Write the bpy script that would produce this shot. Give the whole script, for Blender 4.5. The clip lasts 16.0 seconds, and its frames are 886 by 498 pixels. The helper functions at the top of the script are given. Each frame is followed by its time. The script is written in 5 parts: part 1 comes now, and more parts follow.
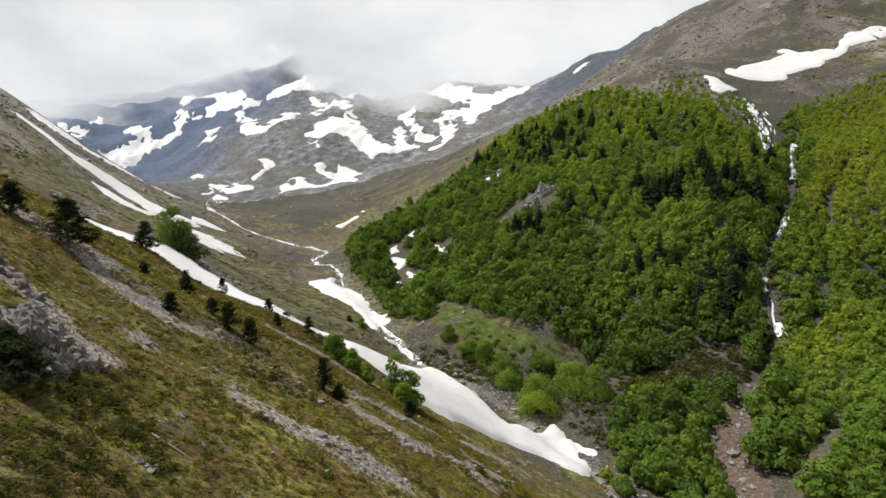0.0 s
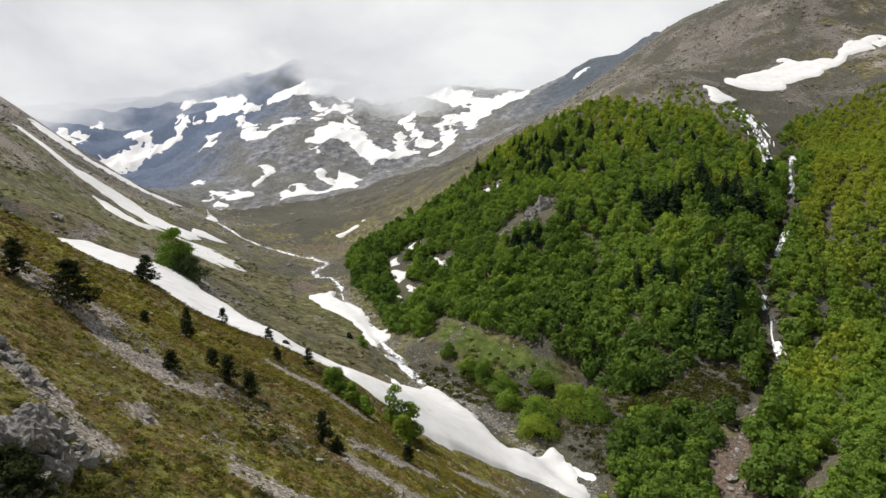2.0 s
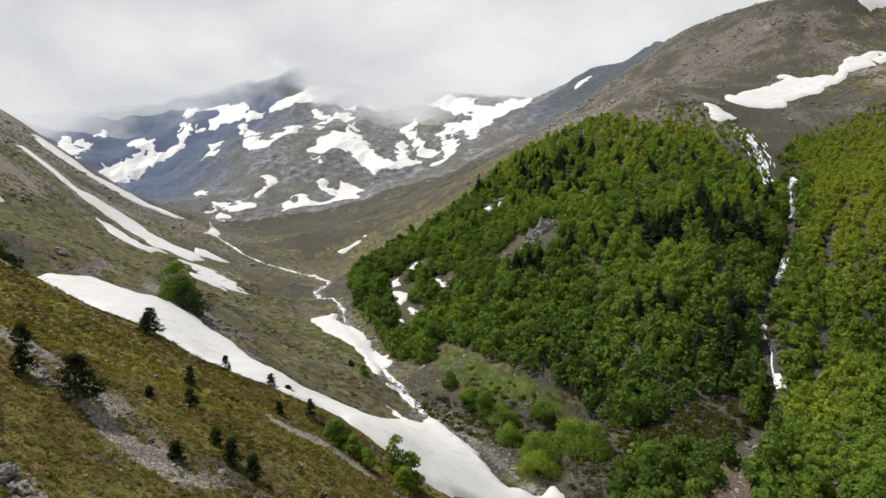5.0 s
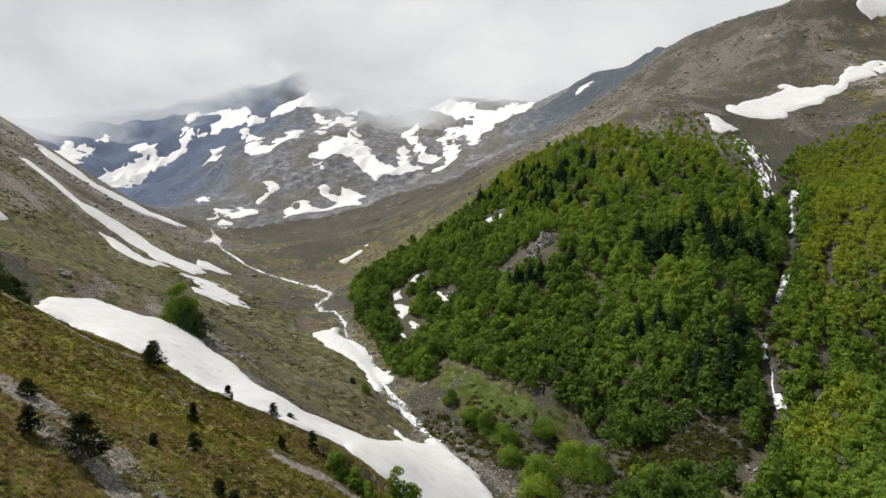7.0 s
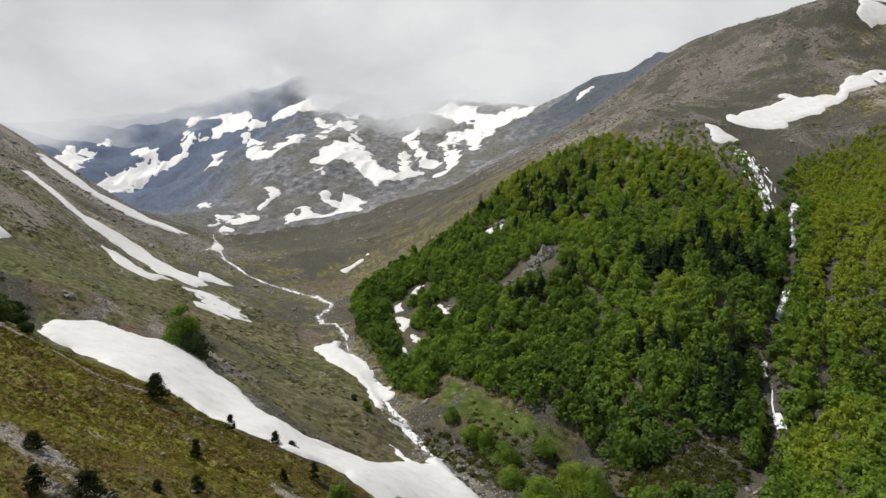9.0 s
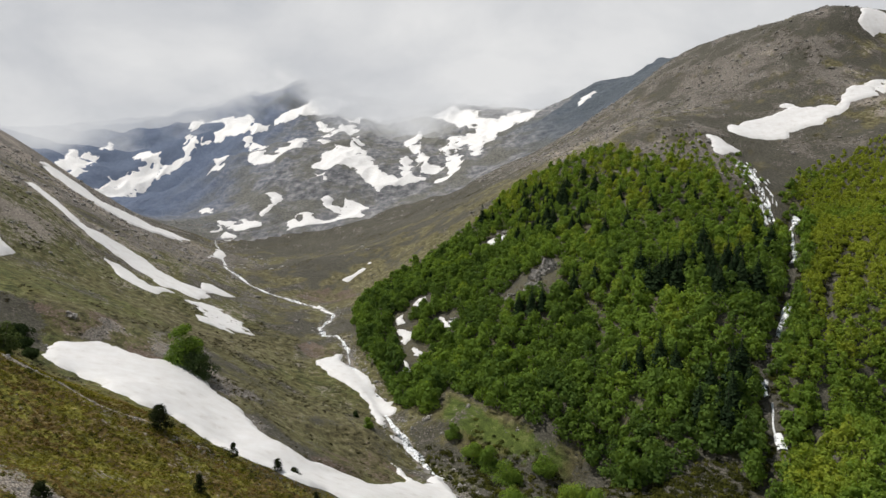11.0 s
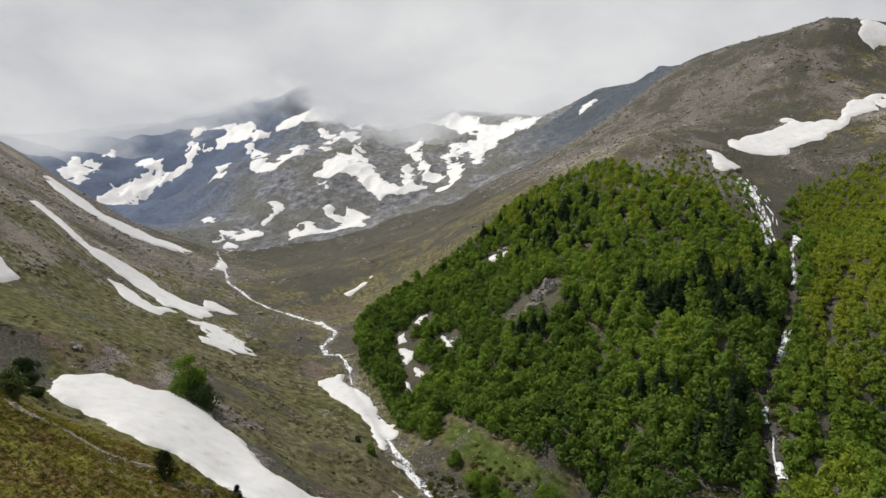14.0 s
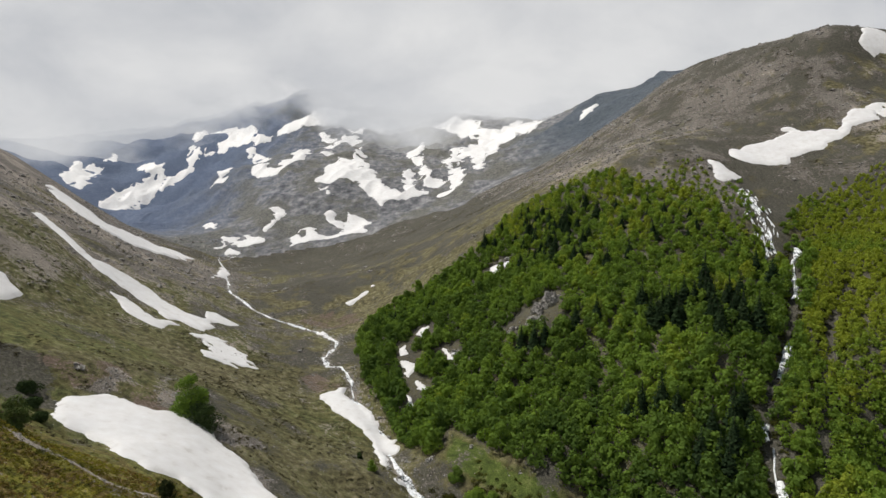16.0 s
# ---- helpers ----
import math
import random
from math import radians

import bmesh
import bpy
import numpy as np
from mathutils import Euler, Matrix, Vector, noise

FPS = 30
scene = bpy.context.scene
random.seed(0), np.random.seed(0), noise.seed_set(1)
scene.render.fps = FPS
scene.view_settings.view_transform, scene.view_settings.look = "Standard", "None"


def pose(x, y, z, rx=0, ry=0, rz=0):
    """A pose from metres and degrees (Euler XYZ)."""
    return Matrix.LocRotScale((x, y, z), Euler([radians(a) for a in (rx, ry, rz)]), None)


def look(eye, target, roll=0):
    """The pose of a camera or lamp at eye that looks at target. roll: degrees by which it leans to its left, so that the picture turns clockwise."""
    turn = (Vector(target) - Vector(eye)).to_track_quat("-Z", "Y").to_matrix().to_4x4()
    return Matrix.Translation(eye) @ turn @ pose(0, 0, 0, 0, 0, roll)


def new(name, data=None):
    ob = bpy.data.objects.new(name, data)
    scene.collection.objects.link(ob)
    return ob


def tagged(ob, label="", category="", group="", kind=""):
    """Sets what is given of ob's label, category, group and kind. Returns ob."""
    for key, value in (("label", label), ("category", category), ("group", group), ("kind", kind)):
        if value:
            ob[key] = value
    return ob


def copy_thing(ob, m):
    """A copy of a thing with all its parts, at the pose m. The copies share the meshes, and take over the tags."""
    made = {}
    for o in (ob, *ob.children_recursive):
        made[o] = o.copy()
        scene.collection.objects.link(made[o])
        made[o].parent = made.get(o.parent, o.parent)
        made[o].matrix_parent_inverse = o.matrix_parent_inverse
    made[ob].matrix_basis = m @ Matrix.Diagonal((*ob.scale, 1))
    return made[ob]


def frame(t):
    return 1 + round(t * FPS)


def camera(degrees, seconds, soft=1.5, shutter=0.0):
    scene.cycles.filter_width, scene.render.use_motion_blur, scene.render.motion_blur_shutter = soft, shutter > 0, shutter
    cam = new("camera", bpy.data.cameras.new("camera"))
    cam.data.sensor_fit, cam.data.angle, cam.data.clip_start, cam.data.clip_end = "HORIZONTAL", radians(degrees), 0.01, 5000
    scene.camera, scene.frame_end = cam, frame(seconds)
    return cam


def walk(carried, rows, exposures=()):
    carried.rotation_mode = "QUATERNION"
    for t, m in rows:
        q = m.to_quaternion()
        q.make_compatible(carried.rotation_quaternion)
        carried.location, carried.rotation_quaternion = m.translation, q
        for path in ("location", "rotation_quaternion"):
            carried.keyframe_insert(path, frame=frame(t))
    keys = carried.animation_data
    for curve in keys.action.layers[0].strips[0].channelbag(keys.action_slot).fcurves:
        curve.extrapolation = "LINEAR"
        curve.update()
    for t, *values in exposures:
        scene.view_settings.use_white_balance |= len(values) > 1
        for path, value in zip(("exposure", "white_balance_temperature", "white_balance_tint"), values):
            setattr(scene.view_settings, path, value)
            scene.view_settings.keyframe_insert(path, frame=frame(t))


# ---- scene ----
cam = camera(74.6, 16.0)
METRES, EYE, TILT, LEAN, TURN = 50.0, 60.0, -5.5, 0.0, 0.0
ROWS = [
    (0.0, 0.0, 0.0, 0.0, 0.0, 0.0, -0.0),
    (0.5, 0.0011, -0.003, 0.0227, 0.02, 0.01, 0.04),
    (1.0, 0.0026, -0.0063, 0.0544, 0.01, 0.03, 0.07),
    (1.5, 0.0052, -0.01, 0.0866, 0.03, 0.08, 0.09),
    (2.0, 0.0075, -0.0137, 0.1192, 0.06, 0.16, 0.11),
    (2.5, 0.0092, -0.0174, 0.1516, 0.08, 0.22, 0.13),
    (3.0, 0.0105, -0.0215, 0.1841, 0.11, 0.28, 0.13),
    (3.5, 0.0115, -0.0254, 0.216, 0.14, 0.35, 0.13),
    (4.0, 0.0118, -0.0296, 0.2475, 0.17, 0.41, 0.13),
    (6.5, 0.0144, -0.0512, 0.4043, 0.36, 0.64, 0.16),
    (7.0, 0.0151, -0.056, 0.4354, 0.39, 0.68, 0.17),
    (7.5, 0.016, -0.0607, 0.4672, 0.41, 0.73, 0.19),
    (8.0, 0.0165, -0.065, 0.4986, 0.43, 0.76, 0.19),
    (8.5, 0.0169, -0.0701, 0.53, 0.46, 0.78, 0.2),
    (9.0, 0.0168, -0.0744, 0.5609, 0.49, 0.81, 0.21),
    (11.5, 0.0184, -0.1001, 0.7164, 0.69, 1.0, 0.16),
    (12.0, 0.0186, -0.1057, 0.7472, 0.72, 1.06, 0.18),
    (12.5, 0.0185, -0.1102, 0.7773, 0.73, 1.09, 0.2),
    (13.0, 0.0186, -0.1151, 0.8078, 0.75, 1.12, 0.2),
    (13.5, 0.0187, -0.1194, 0.838, 0.77, 1.15, 0.2),
    (14.0, 0.0185, -0.125, 0.8685, 0.79, 1.2, 0.22),
    (14.5, 0.0177, -0.1293, 0.8985, 0.81, 1.22, 0.24),
    (15.0, 0.019, -0.1339, 0.9292, 0.84, 1.27, 0.25),
    (15.5, 0.0184, -0.1386, 0.9594, 0.87, 1.3, 0.26),
    (16.0, 0.0185, -0.1426, 0.9891, 0.91, 1.35, 0.27),
]
walk(cam, [(t, pose(0, 0, EYE, TILT, LEAN, TURN) @ pose(METRES * x, METRES * y, METRES * z, 90 + pitch, roll, yaw)) for t, x, y, z, yaw, pitch, roll in ROWS],
     [(0.0, 0.06), (3.5, -0.02), (8.0, -0.15), (16.0, -0.28)])

# ---- light ----
SUN_FROM = Vector((-0.44, 0.15, 0.885)).normalized()
sun = new("sun", bpy.data.lights.new("sun", "SUN"))
sun.data.energy, sun.data.angle, sun.data.color = 4.8, radians(0.6), (1.0, 0.955, 0.895)
sun.matrix_world = look(SUN_FROM * 500, (0, 0, 0))

world = bpy.data.worlds.new("sky")
scene.world = world
world.use_nodes = True


class Graph:
    """Short hand for a node tree."""

    def __init__(self, tree):
        self.tree = tree
        tree.nodes.clear()

    def add(self, kind, fields=None, **inputs):
        node = self.tree.nodes.new(kind)
        for key, value in (fields or {}).items():
            setattr(node, key, value)
        for key, value in inputs.items():
            self.put(node.inputs[key.replace("_", " ")], value)
        return node

    def put(self, socket, value):
        if isinstance(value, bpy.types.NodeSocket):
            self.tree.links.new(value, socket)
        else:
            if hasattr(socket.default_value, "__len__") and len(socket.default_value) == 4 and len(value) == 3:
                value = (*value, 1)
            socket.default_value = value

    def noise(self, at, scale, detail=4, rough=0.55, skew=0.0):
        return self.add("ShaderNodeTexNoise", None, Vector=at, Scale=scale, Detail=detail, Roughness=rough, Distortion=skew).outputs["Fac"]

    def math(self, op, a, b=0.0, c=0.0):
        node = self.add("ShaderNodeMath", {"operation": op})
        for socket, value in zip(node.inputs, (a, b, c)):
            self.put(socket, value)
        return node.outputs[0]

    def step(self, value, lo, hi, a=0.0, b=1.0):
        node = self.add("ShaderNodeMapRange", {"interpolation_type": "SMOOTHSTEP"}, Value=value)
        for key, v in (("From Min", lo), ("From Max", hi), ("To Min", a), ("To Max", b)):
            self.put(node.inputs[key], v)
        return node.outputs[0]

    def mix(self, by, a, b, blend="MIX"):
        node = self.add("ShaderNodeMix", {"data_type": "RGBA", "blend_type": blend})
        self.put(node.inputs[0], by)
        self.put(node.inputs[6], a)
        self.put(node.inputs[7], b)
        return node.outputs[2]

    def scales(self, value, *stops):
        node = self.add("ShaderNodeValToRGB", None, Fac=value)
        ramp_ = node.color_ramp
        while len(ramp_.elements) < len(stops):
            ramp_.elements.new(0.5)
        for e, (p, c) in zip(ramp_.elements, stops):
            e.position, e.color = p, (*c, 1)
        return node.outputs["Color"]


def sky_nodes():
    g = Graph(world.node_tree)
    at = g.add("ShaderNodeTexCoord").outputs["Generated"]
    sky = g.add("ShaderNodeTexSky", {"sky_type": "NISHITA", "sun_disc": False, "sun_elevation": math.asin(SUN_FROM.z),
                                     "sun_rotation": math.atan2(SUN_FROM.x, SUN_FROM.y), "altitude": 1600.0})
    blue = g.mix(1.0, sky.outputs[0], (0.11, 0.11, 0.11), "MULTIPLY")
    flat = g.add("ShaderNodeMapping", None, Vector=at, Scale=(1.0, 1.0, 2.3)).outputs[0]
    big = g.noise(flat, 2.1, 6, 0.52, 0.25)
    fine = g.noise(flat, 5.5, 5, 0.55, 0.2)
    heap = g.math("ADD", g.math("MULTIPLY", big, 0.7), g.math("MULTIPLY", fine, 0.3))
    up = g.add("ShaderNodeSeparateXYZ", None, Vector=at).outputs["Z"]
    cover = g.step(g.math("SUBTRACT", heap, g.math("MULTIPLY", g.step(up, 0.30, 0.85), 0.30)), 0.22, 0.42)
    cloud = g.scales(g.step(heap, 0.33, 0.66), (0.0, (0.92, 0.96, 1.07)), (0.5, (1.34, 1.36, 1.40)), (1.0, (1.72, 1.70, 1.68)))
    shine = g.mix(cover, blue, cloud)
    back = g.add("ShaderNodeBackground", None, Color=shine, Strength=0.58)
    out = g.add("ShaderNodeOutputWorld")
    g.tree.links.new(back.outputs[0], out.inputs[0])


sky_nodes()


# ---- materials ----
def surface(name, colour, g, roughness=0.85, bump=None, strength=0.4, distance=0.1, specular=0.25):
    shader = g.add("ShaderNodeBsdfPrincipled", None, Base_Color=colour, Roughness=roughness)
    shader.inputs["Specular IOR Level"].default_value = specular
    if bump is not None:
        b = g.add("ShaderNodeBump", None, Height=bump, Strength=strength, Distance=distance)
        g.put(shader.inputs["Normal"], b.outputs[0])
    out = g.add("ShaderNodeOutputMaterial")
    g.tree.links.new(shader.outputs[0], out.inputs[0])


def blank(name):
    m = bpy.data.materials.new(name)
    m.use_nodes = True
    return m, Graph(m.node_tree)


def ground_material():
    m, g = blank("ground")
    at = g.add("ShaderNodeNewGeometry").outputs["Position"]
    rocky = g.add("ShaderNodeAttribute", {"attribute_name": "rocky"}).outputs["Fac"]
    green = g.add("ShaderNodeAttribute", {"attribute_name": "green"}).outputs["Fac"]
    heath = g.add("ShaderNodeAttribute", {"attribute_name": "heath"}).outputs["Fac"]
    earth = g.add("ShaderNodeAttribute", {"attribute_name": "earth"}).outputs["Fac"]
    n20, n3, n1, n03 = g.noise(at, 0.05, 5), g.noise(at, 0.33, 5, 0.6), g.noise(at, 1.1, 4, 0.6), g.noise(at, 3.5, 3, 0.6)
    grass = g.scales(n3, (0.32, (0.046, 0.041, 0.027)), (0.43, (0.094, 0.085, 0.046)), (0.54, (0.148, 0.138, 0.070)), (0.68, (0.235, 0.208, 0.138)))
    lush = g.scales(g.math("ADD", g.math("MULTIPLY", n3, 0.55), g.math("MULTIPLY", n1, 0.45)), (0.36, (0.036, 0.035, 0.013)), (0.44, (0.092, 0.090, 0.018)), (0.53, (0.180, 0.173, 0.026)), (0.65, (0.290, 0.250, 0.068)))
    along = g.add("ShaderNodeSeparateXYZ", None, Vector=at).outputs["Y"]
    pale = g.scales(n3, (0.36, (0.044, 0.050, 0.020)), (0.50, (0.098, 0.110, 0.038)), (0.66, (0.170, 0.172, 0.072)))
    lush = g.mix(g.step(along, 118.0, 146.0), lush, pale)
    turf = g.mix(g.step(green, 0.0, 0.85), grass, lush)
    russet = g.scales(n1, (0.32, (0.055, 0.038, 0.018)), (0.55, (0.142, 0.098, 0.036)), (0.72, (0.260, 0.195, 0.088)))
    turf = g.mix(g.math("MULTIPLY", g.step(g.noise(at, 0.20, 6, 0.66), 0.455, 0.545, 0.0, g.step(green, 0.1, 0.6, 0.30, 0.85)), g.step(along, 118.0, 146.0, 1.0, 0.25)), turf, russet)
    turf = g.mix(g.step(green, 0.86, 0.98), turf, g.scales(n3, (0.3, (0.046, 0.064, 0.018)), (0.55, (0.096, 0.128, 0.030)), (0.72, (0.175, 0.185, 0.070))))
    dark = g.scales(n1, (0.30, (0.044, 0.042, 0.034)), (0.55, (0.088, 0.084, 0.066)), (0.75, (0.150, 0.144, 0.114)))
    soil = g.scales(n1, (0.30, (0.085, 0.062, 0.047)), (0.6, (0.165, 0.126, 0.098)), (0.8, (0.270, 0.225, 0.190)))
    cell = g.add("ShaderNodeTexVoronoi", {"feature": "F1"}, Vector=at, Scale=3.6)
    stone = g.mix(0.55, g.scales(n03, (0.28, (0.120, 0.098, 0.078)), (0.5, (0.262, 0.226, 0.184)), (0.72, (0.490, 0.440, 0.370))),
                  g.scales(g.add("ShaderNodeSeparateColor", None, Color=cell.outputs["Color"]).outputs[0], (0.0, (0.105, 0.092, 0.078)), (1.0, (0.430, 0.392, 0.342))))
    stone = g.mix(g.step(heath, 0.42, 0.62, 0.0, 0.50), stone, (0.050, 0.049, 0.047))
    patch = g.math("ADD", g.math("MULTIPLY", n1, 0.55), g.math("MULTIPLY", n3, 0.45))
    wobble = g.math("MULTIPLY", g.math("SUBTRACT", patch, 0.5), 2.2)
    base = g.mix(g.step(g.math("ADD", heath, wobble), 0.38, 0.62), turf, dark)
    base = g.mix(g.step(g.math("ADD", earth, wobble), 0.38, 0.66), base, soil)
    base = g.mix(g.step(g.math("ADD", rocky, wobble), 0.40, 0.60), base, stone)
    base = g.mix(g.step(n20, 0.3, 0.7, 0.0, 0.4), base, g.mix(1.0, base, (0.62, 0.60, 0.60), "MULTIPLY"))
    fine = g.noise(at, 9.0, 4, 0.65)
    speck = g.math("ADD", g.math("MULTIPLY", n03, 0.55), g.math("MULTIPLY", fine, 0.45))
    tone = g.step(speck, 0.34, 0.66, 0.42, 1.55)
    base = g.mix(1.0, base, g.add("ShaderNodeCombineColor", None, Red=tone, Green=tone, Blue=tone).outputs[0], "MULTIPLY")
    relief = g.math("ADD", g.math("MULTIPLY", n1, 1.0), g.math("MULTIPLY", speck, 0.7))
    surface("ground", base, g, 0.95, relief, 0.8, 0.22, 0.1)
    return m


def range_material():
    """Bare far slopes: grey schist, thin turf, debris; distance haze is put into their colours."""
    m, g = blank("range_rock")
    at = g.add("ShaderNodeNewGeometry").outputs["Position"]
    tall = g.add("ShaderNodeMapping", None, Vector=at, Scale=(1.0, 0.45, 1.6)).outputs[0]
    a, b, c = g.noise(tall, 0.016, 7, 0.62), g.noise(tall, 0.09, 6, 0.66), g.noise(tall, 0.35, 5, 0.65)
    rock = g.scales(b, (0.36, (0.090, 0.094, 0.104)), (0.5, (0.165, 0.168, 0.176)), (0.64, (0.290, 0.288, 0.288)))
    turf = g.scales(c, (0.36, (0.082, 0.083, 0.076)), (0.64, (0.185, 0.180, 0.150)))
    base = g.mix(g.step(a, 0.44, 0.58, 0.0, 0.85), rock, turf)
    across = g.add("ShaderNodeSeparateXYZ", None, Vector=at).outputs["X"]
    # blue distance haze painted over the western slopes
    haze_blue = g.scales(c, (0.3, (0.072, 0.100, 0.165)), (0.7, (0.135, 0.172, 0.250)))
    base = g.mix(g.step(g.math("ADD", across, g.math("MULTIPLY", a, 300.0)), -420.0, -100.0, 0.85, 0.0), base, haze_blue)
    # the far right ridge gets its blue haze and cloud shade as colour
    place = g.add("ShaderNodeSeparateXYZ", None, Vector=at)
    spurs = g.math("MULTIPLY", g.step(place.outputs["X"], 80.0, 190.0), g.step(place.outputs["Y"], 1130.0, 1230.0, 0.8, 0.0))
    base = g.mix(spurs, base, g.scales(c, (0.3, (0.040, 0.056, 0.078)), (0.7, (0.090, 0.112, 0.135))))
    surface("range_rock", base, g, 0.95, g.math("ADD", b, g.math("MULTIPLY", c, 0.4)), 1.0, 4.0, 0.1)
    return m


def snow_material():
    m, g = blank("old_snow")
    at = g.add("ShaderNodeNewGeometry").outputs["Position"]
    dirt = g.noise(at, 0.25, 6, 0.6)
    fine = g.noise(at, 1.6, 5, 0.6)
    base = g.scales(dirt, (0.22, (0.50, 0.48, 0.45)), (0.40, (0.64, 0.63, 0.615)), (0.7, (0.71, 0.71, 0.705)))
    surface("old_snow", base, g, 0.6, g.math("ADD", fine, dirt), 0.45, 0.22, 0.3)
    return m


def foliage_material(name, dark, mid, light, through_light=0.35, fleck=0.20):
    m, g = blank(name)
    tint = g.add("ShaderNodeAttribute", {"attribute_name": "tint"}).outputs["Fac"]
    one = g.add("ShaderNodeObjectInfo").outputs["Random"]
    leaf = g.add("ShaderNodeNewGeometry").outputs["Random Per Island"]
    v = g.math("ADD", g.math("MULTIPLY", tint, 0.62), g.math("ADD", g.math("MULTIPLY", leaf, fleck), g.math("MULTIPLY", one, 0.18)))
    base = g.scales(v, (0.08, dark), (0.5, mid), (0.92, light))
    d = g.add("ShaderNodeBsdfDiffuse", None, Color=base)
    t = g.add("ShaderNodeBsdfTranslucent", None, Color=g.mix(1.0, base, (1.25, 1.2, 0.55), "MULTIPLY"))
    mixed = g.add("ShaderNodeMixShader", None, Fac=through_light)
    g.tree.links.new(d.outputs[0], mixed.inputs[1])
    g.tree.links.new(t.outputs[0], mixed.inputs[2])
    out = g.add("ShaderNodeOutputMaterial")
    g.tree.links.new(mixed.outputs[0], out.inputs[0])
    return m


def rock_material(name, lift, crack=1.1, loose=False):
    m, g = blank(name)
    at = g.add("ShaderNodeNewGeometry").outputs["Position"]
    one = g.add("ShaderNodeNewGeometry").outputs["Random Per Island"]
    a, b = g.noise(at, 0.9, 6, 0.65, 0.4), g.noise(at, 4.0, 5, 0.65)
    base = g.scales(a, (0.30, (0.10 * lift, 0.095 * lift, 0.088 * lift)), (0.5, (0.23 * lift, 0.218 * lift, 0.20 * lift)), (0.70, (0.40 * lift, 0.385 * lift, 0.36 * lift)))
    base = g.mix(g.step(b, 0.52, 0.68, 0.0, 0.7), base, (0.075, 0.070, 0.050))
    base = g.mix(g.math("MULTIPLY", one, 0.35), base, (0.36 * lift, 0.345 * lift, 0.32 * lift))
    bent = g.add("ShaderNodeVectorMath", {"operation": "ADD"})
    g.put(bent.inputs[0], at)
    g.put(bent.inputs[1], g.add("ShaderNodeTexNoise", None, Vector=at, Scale=1.4, Detail=3).outputs["Color"])
    flat = g.add("ShaderNodeMapping", None, Vector=bent.outputs[0], Scale=(1.0, 1.0, 1.7), Rotation=(0.35, 0.25, 0.0)).outputs[0]
    joint = g.add("ShaderNodeTexVoronoi", {"feature": "DISTANCE_TO_EDGE"}, Vector=flat, Scale=crack).outputs["Distance"]
    split = g.step(joint, 0.0, 0.001 if loose else 0.06)
    base = g.mix(split, (0.050, 0.047, 0.040), base)
    relief = g.math("ADD", g.math("ADD", a, g.math("MULTIPLY", b, 0.5)), g.math("MULTIPLY", split, 1.2))
    surface(name, base, g, 0.9, relief, 1.0, 0.35, 0.2)
    return m


def bark_material():
    m, g = blank("bark")
    at = g.add("ShaderNodeTexCoord").outputs["Object"]
    long = g.add("ShaderNodeMapping", None, Vector=at, Scale=(6.0, 6.0, 1.2)).outputs[0]
    n = g.noise(long, 2.0, 5, 0.6)
    surface("bark", g.scales(n, (0.3, (0.055, 0.043, 0.034)), (0.7, (0.165, 0.14, 0.118))), g, 0.9, n, 0.8, 0.05)
    return m


def water_material():
    m, g = blank("white_water")
    at = g.add("ShaderNodeNewGeometry").outputs["Position"]
    n = g.math("ADD", g.math("MULTIPLY", g.noise(at, 1.1, 6, 0.7, 0.6), 0.65), g.math("MULTIPLY", g.noise(at, 0.22, 3, 0.5), 0.35))
    foam = g.step(n, 0.42, 0.52)
    colour = g.mix(foam, (0.035, 0.045, 0.045), (0.82, 0.84, 0.85))
    rough_ = g.step(foam, 0.0, 1.0, 0.12, 0.7)
    surface("white_water", colour, g, rough_, n, 0.8, 0.2, 0.5)
    return m


GROUND, SNOW, ROCK, BARK, WATER = ground_material(), snow_material(), rock_material("grey_rock", 1.4, 0.62), bark_material(), water_material()
STONE = rock_material("loose_stone", 1.05, 1.1, True)
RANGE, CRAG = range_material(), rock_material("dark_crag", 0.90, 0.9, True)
BEECH = foliage_material("beech_leaf", (0.074, 0.126, 0.034), (0.172, 0.264, 0.046), (0.345, 0.366, 0.046), 0.44, 0.14)
THORN = foliage_material("dark_leaf", (0.026, 0.042, 0.018), (0.064, 0.092, 0.032), (0.125, 0.160, 0.055), 0.2)
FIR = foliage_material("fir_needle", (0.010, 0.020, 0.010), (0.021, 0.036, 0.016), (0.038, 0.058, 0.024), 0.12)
PINE = foliage_material("pine_needle", (0.012, 0.017, 0.008), (0.024, 0.031, 0.013), (0.046, 0.054, 0.021), 0.10, 0.15)
SHRUB = foliage_material("juniper_needle", (0.022, 0.025, 0.009), (0.060, 0.064, 0.014), (0.146, 0.142, 0.026), 0.2, 0.12)
BLADE = foliage_material("grass_blade", (0.066, 0.060, 0.012), (0.150, 0.138, 0.020), (0.285, 0.250, 0.052), 0.3, 0.10)
DRY = foliage_material("dry_grass", (0.074, 0.050, 0.018), (0.170, 0.118, 0.038), (0.310, 0.240, 0.110), 0.3, 0.10)
HEATHER = foliage_material("heath_twig", (0.040, 0.036, 0.024), (0.082, 0.074, 0.042), (0.140, 0.130, 0.066), 0.15)


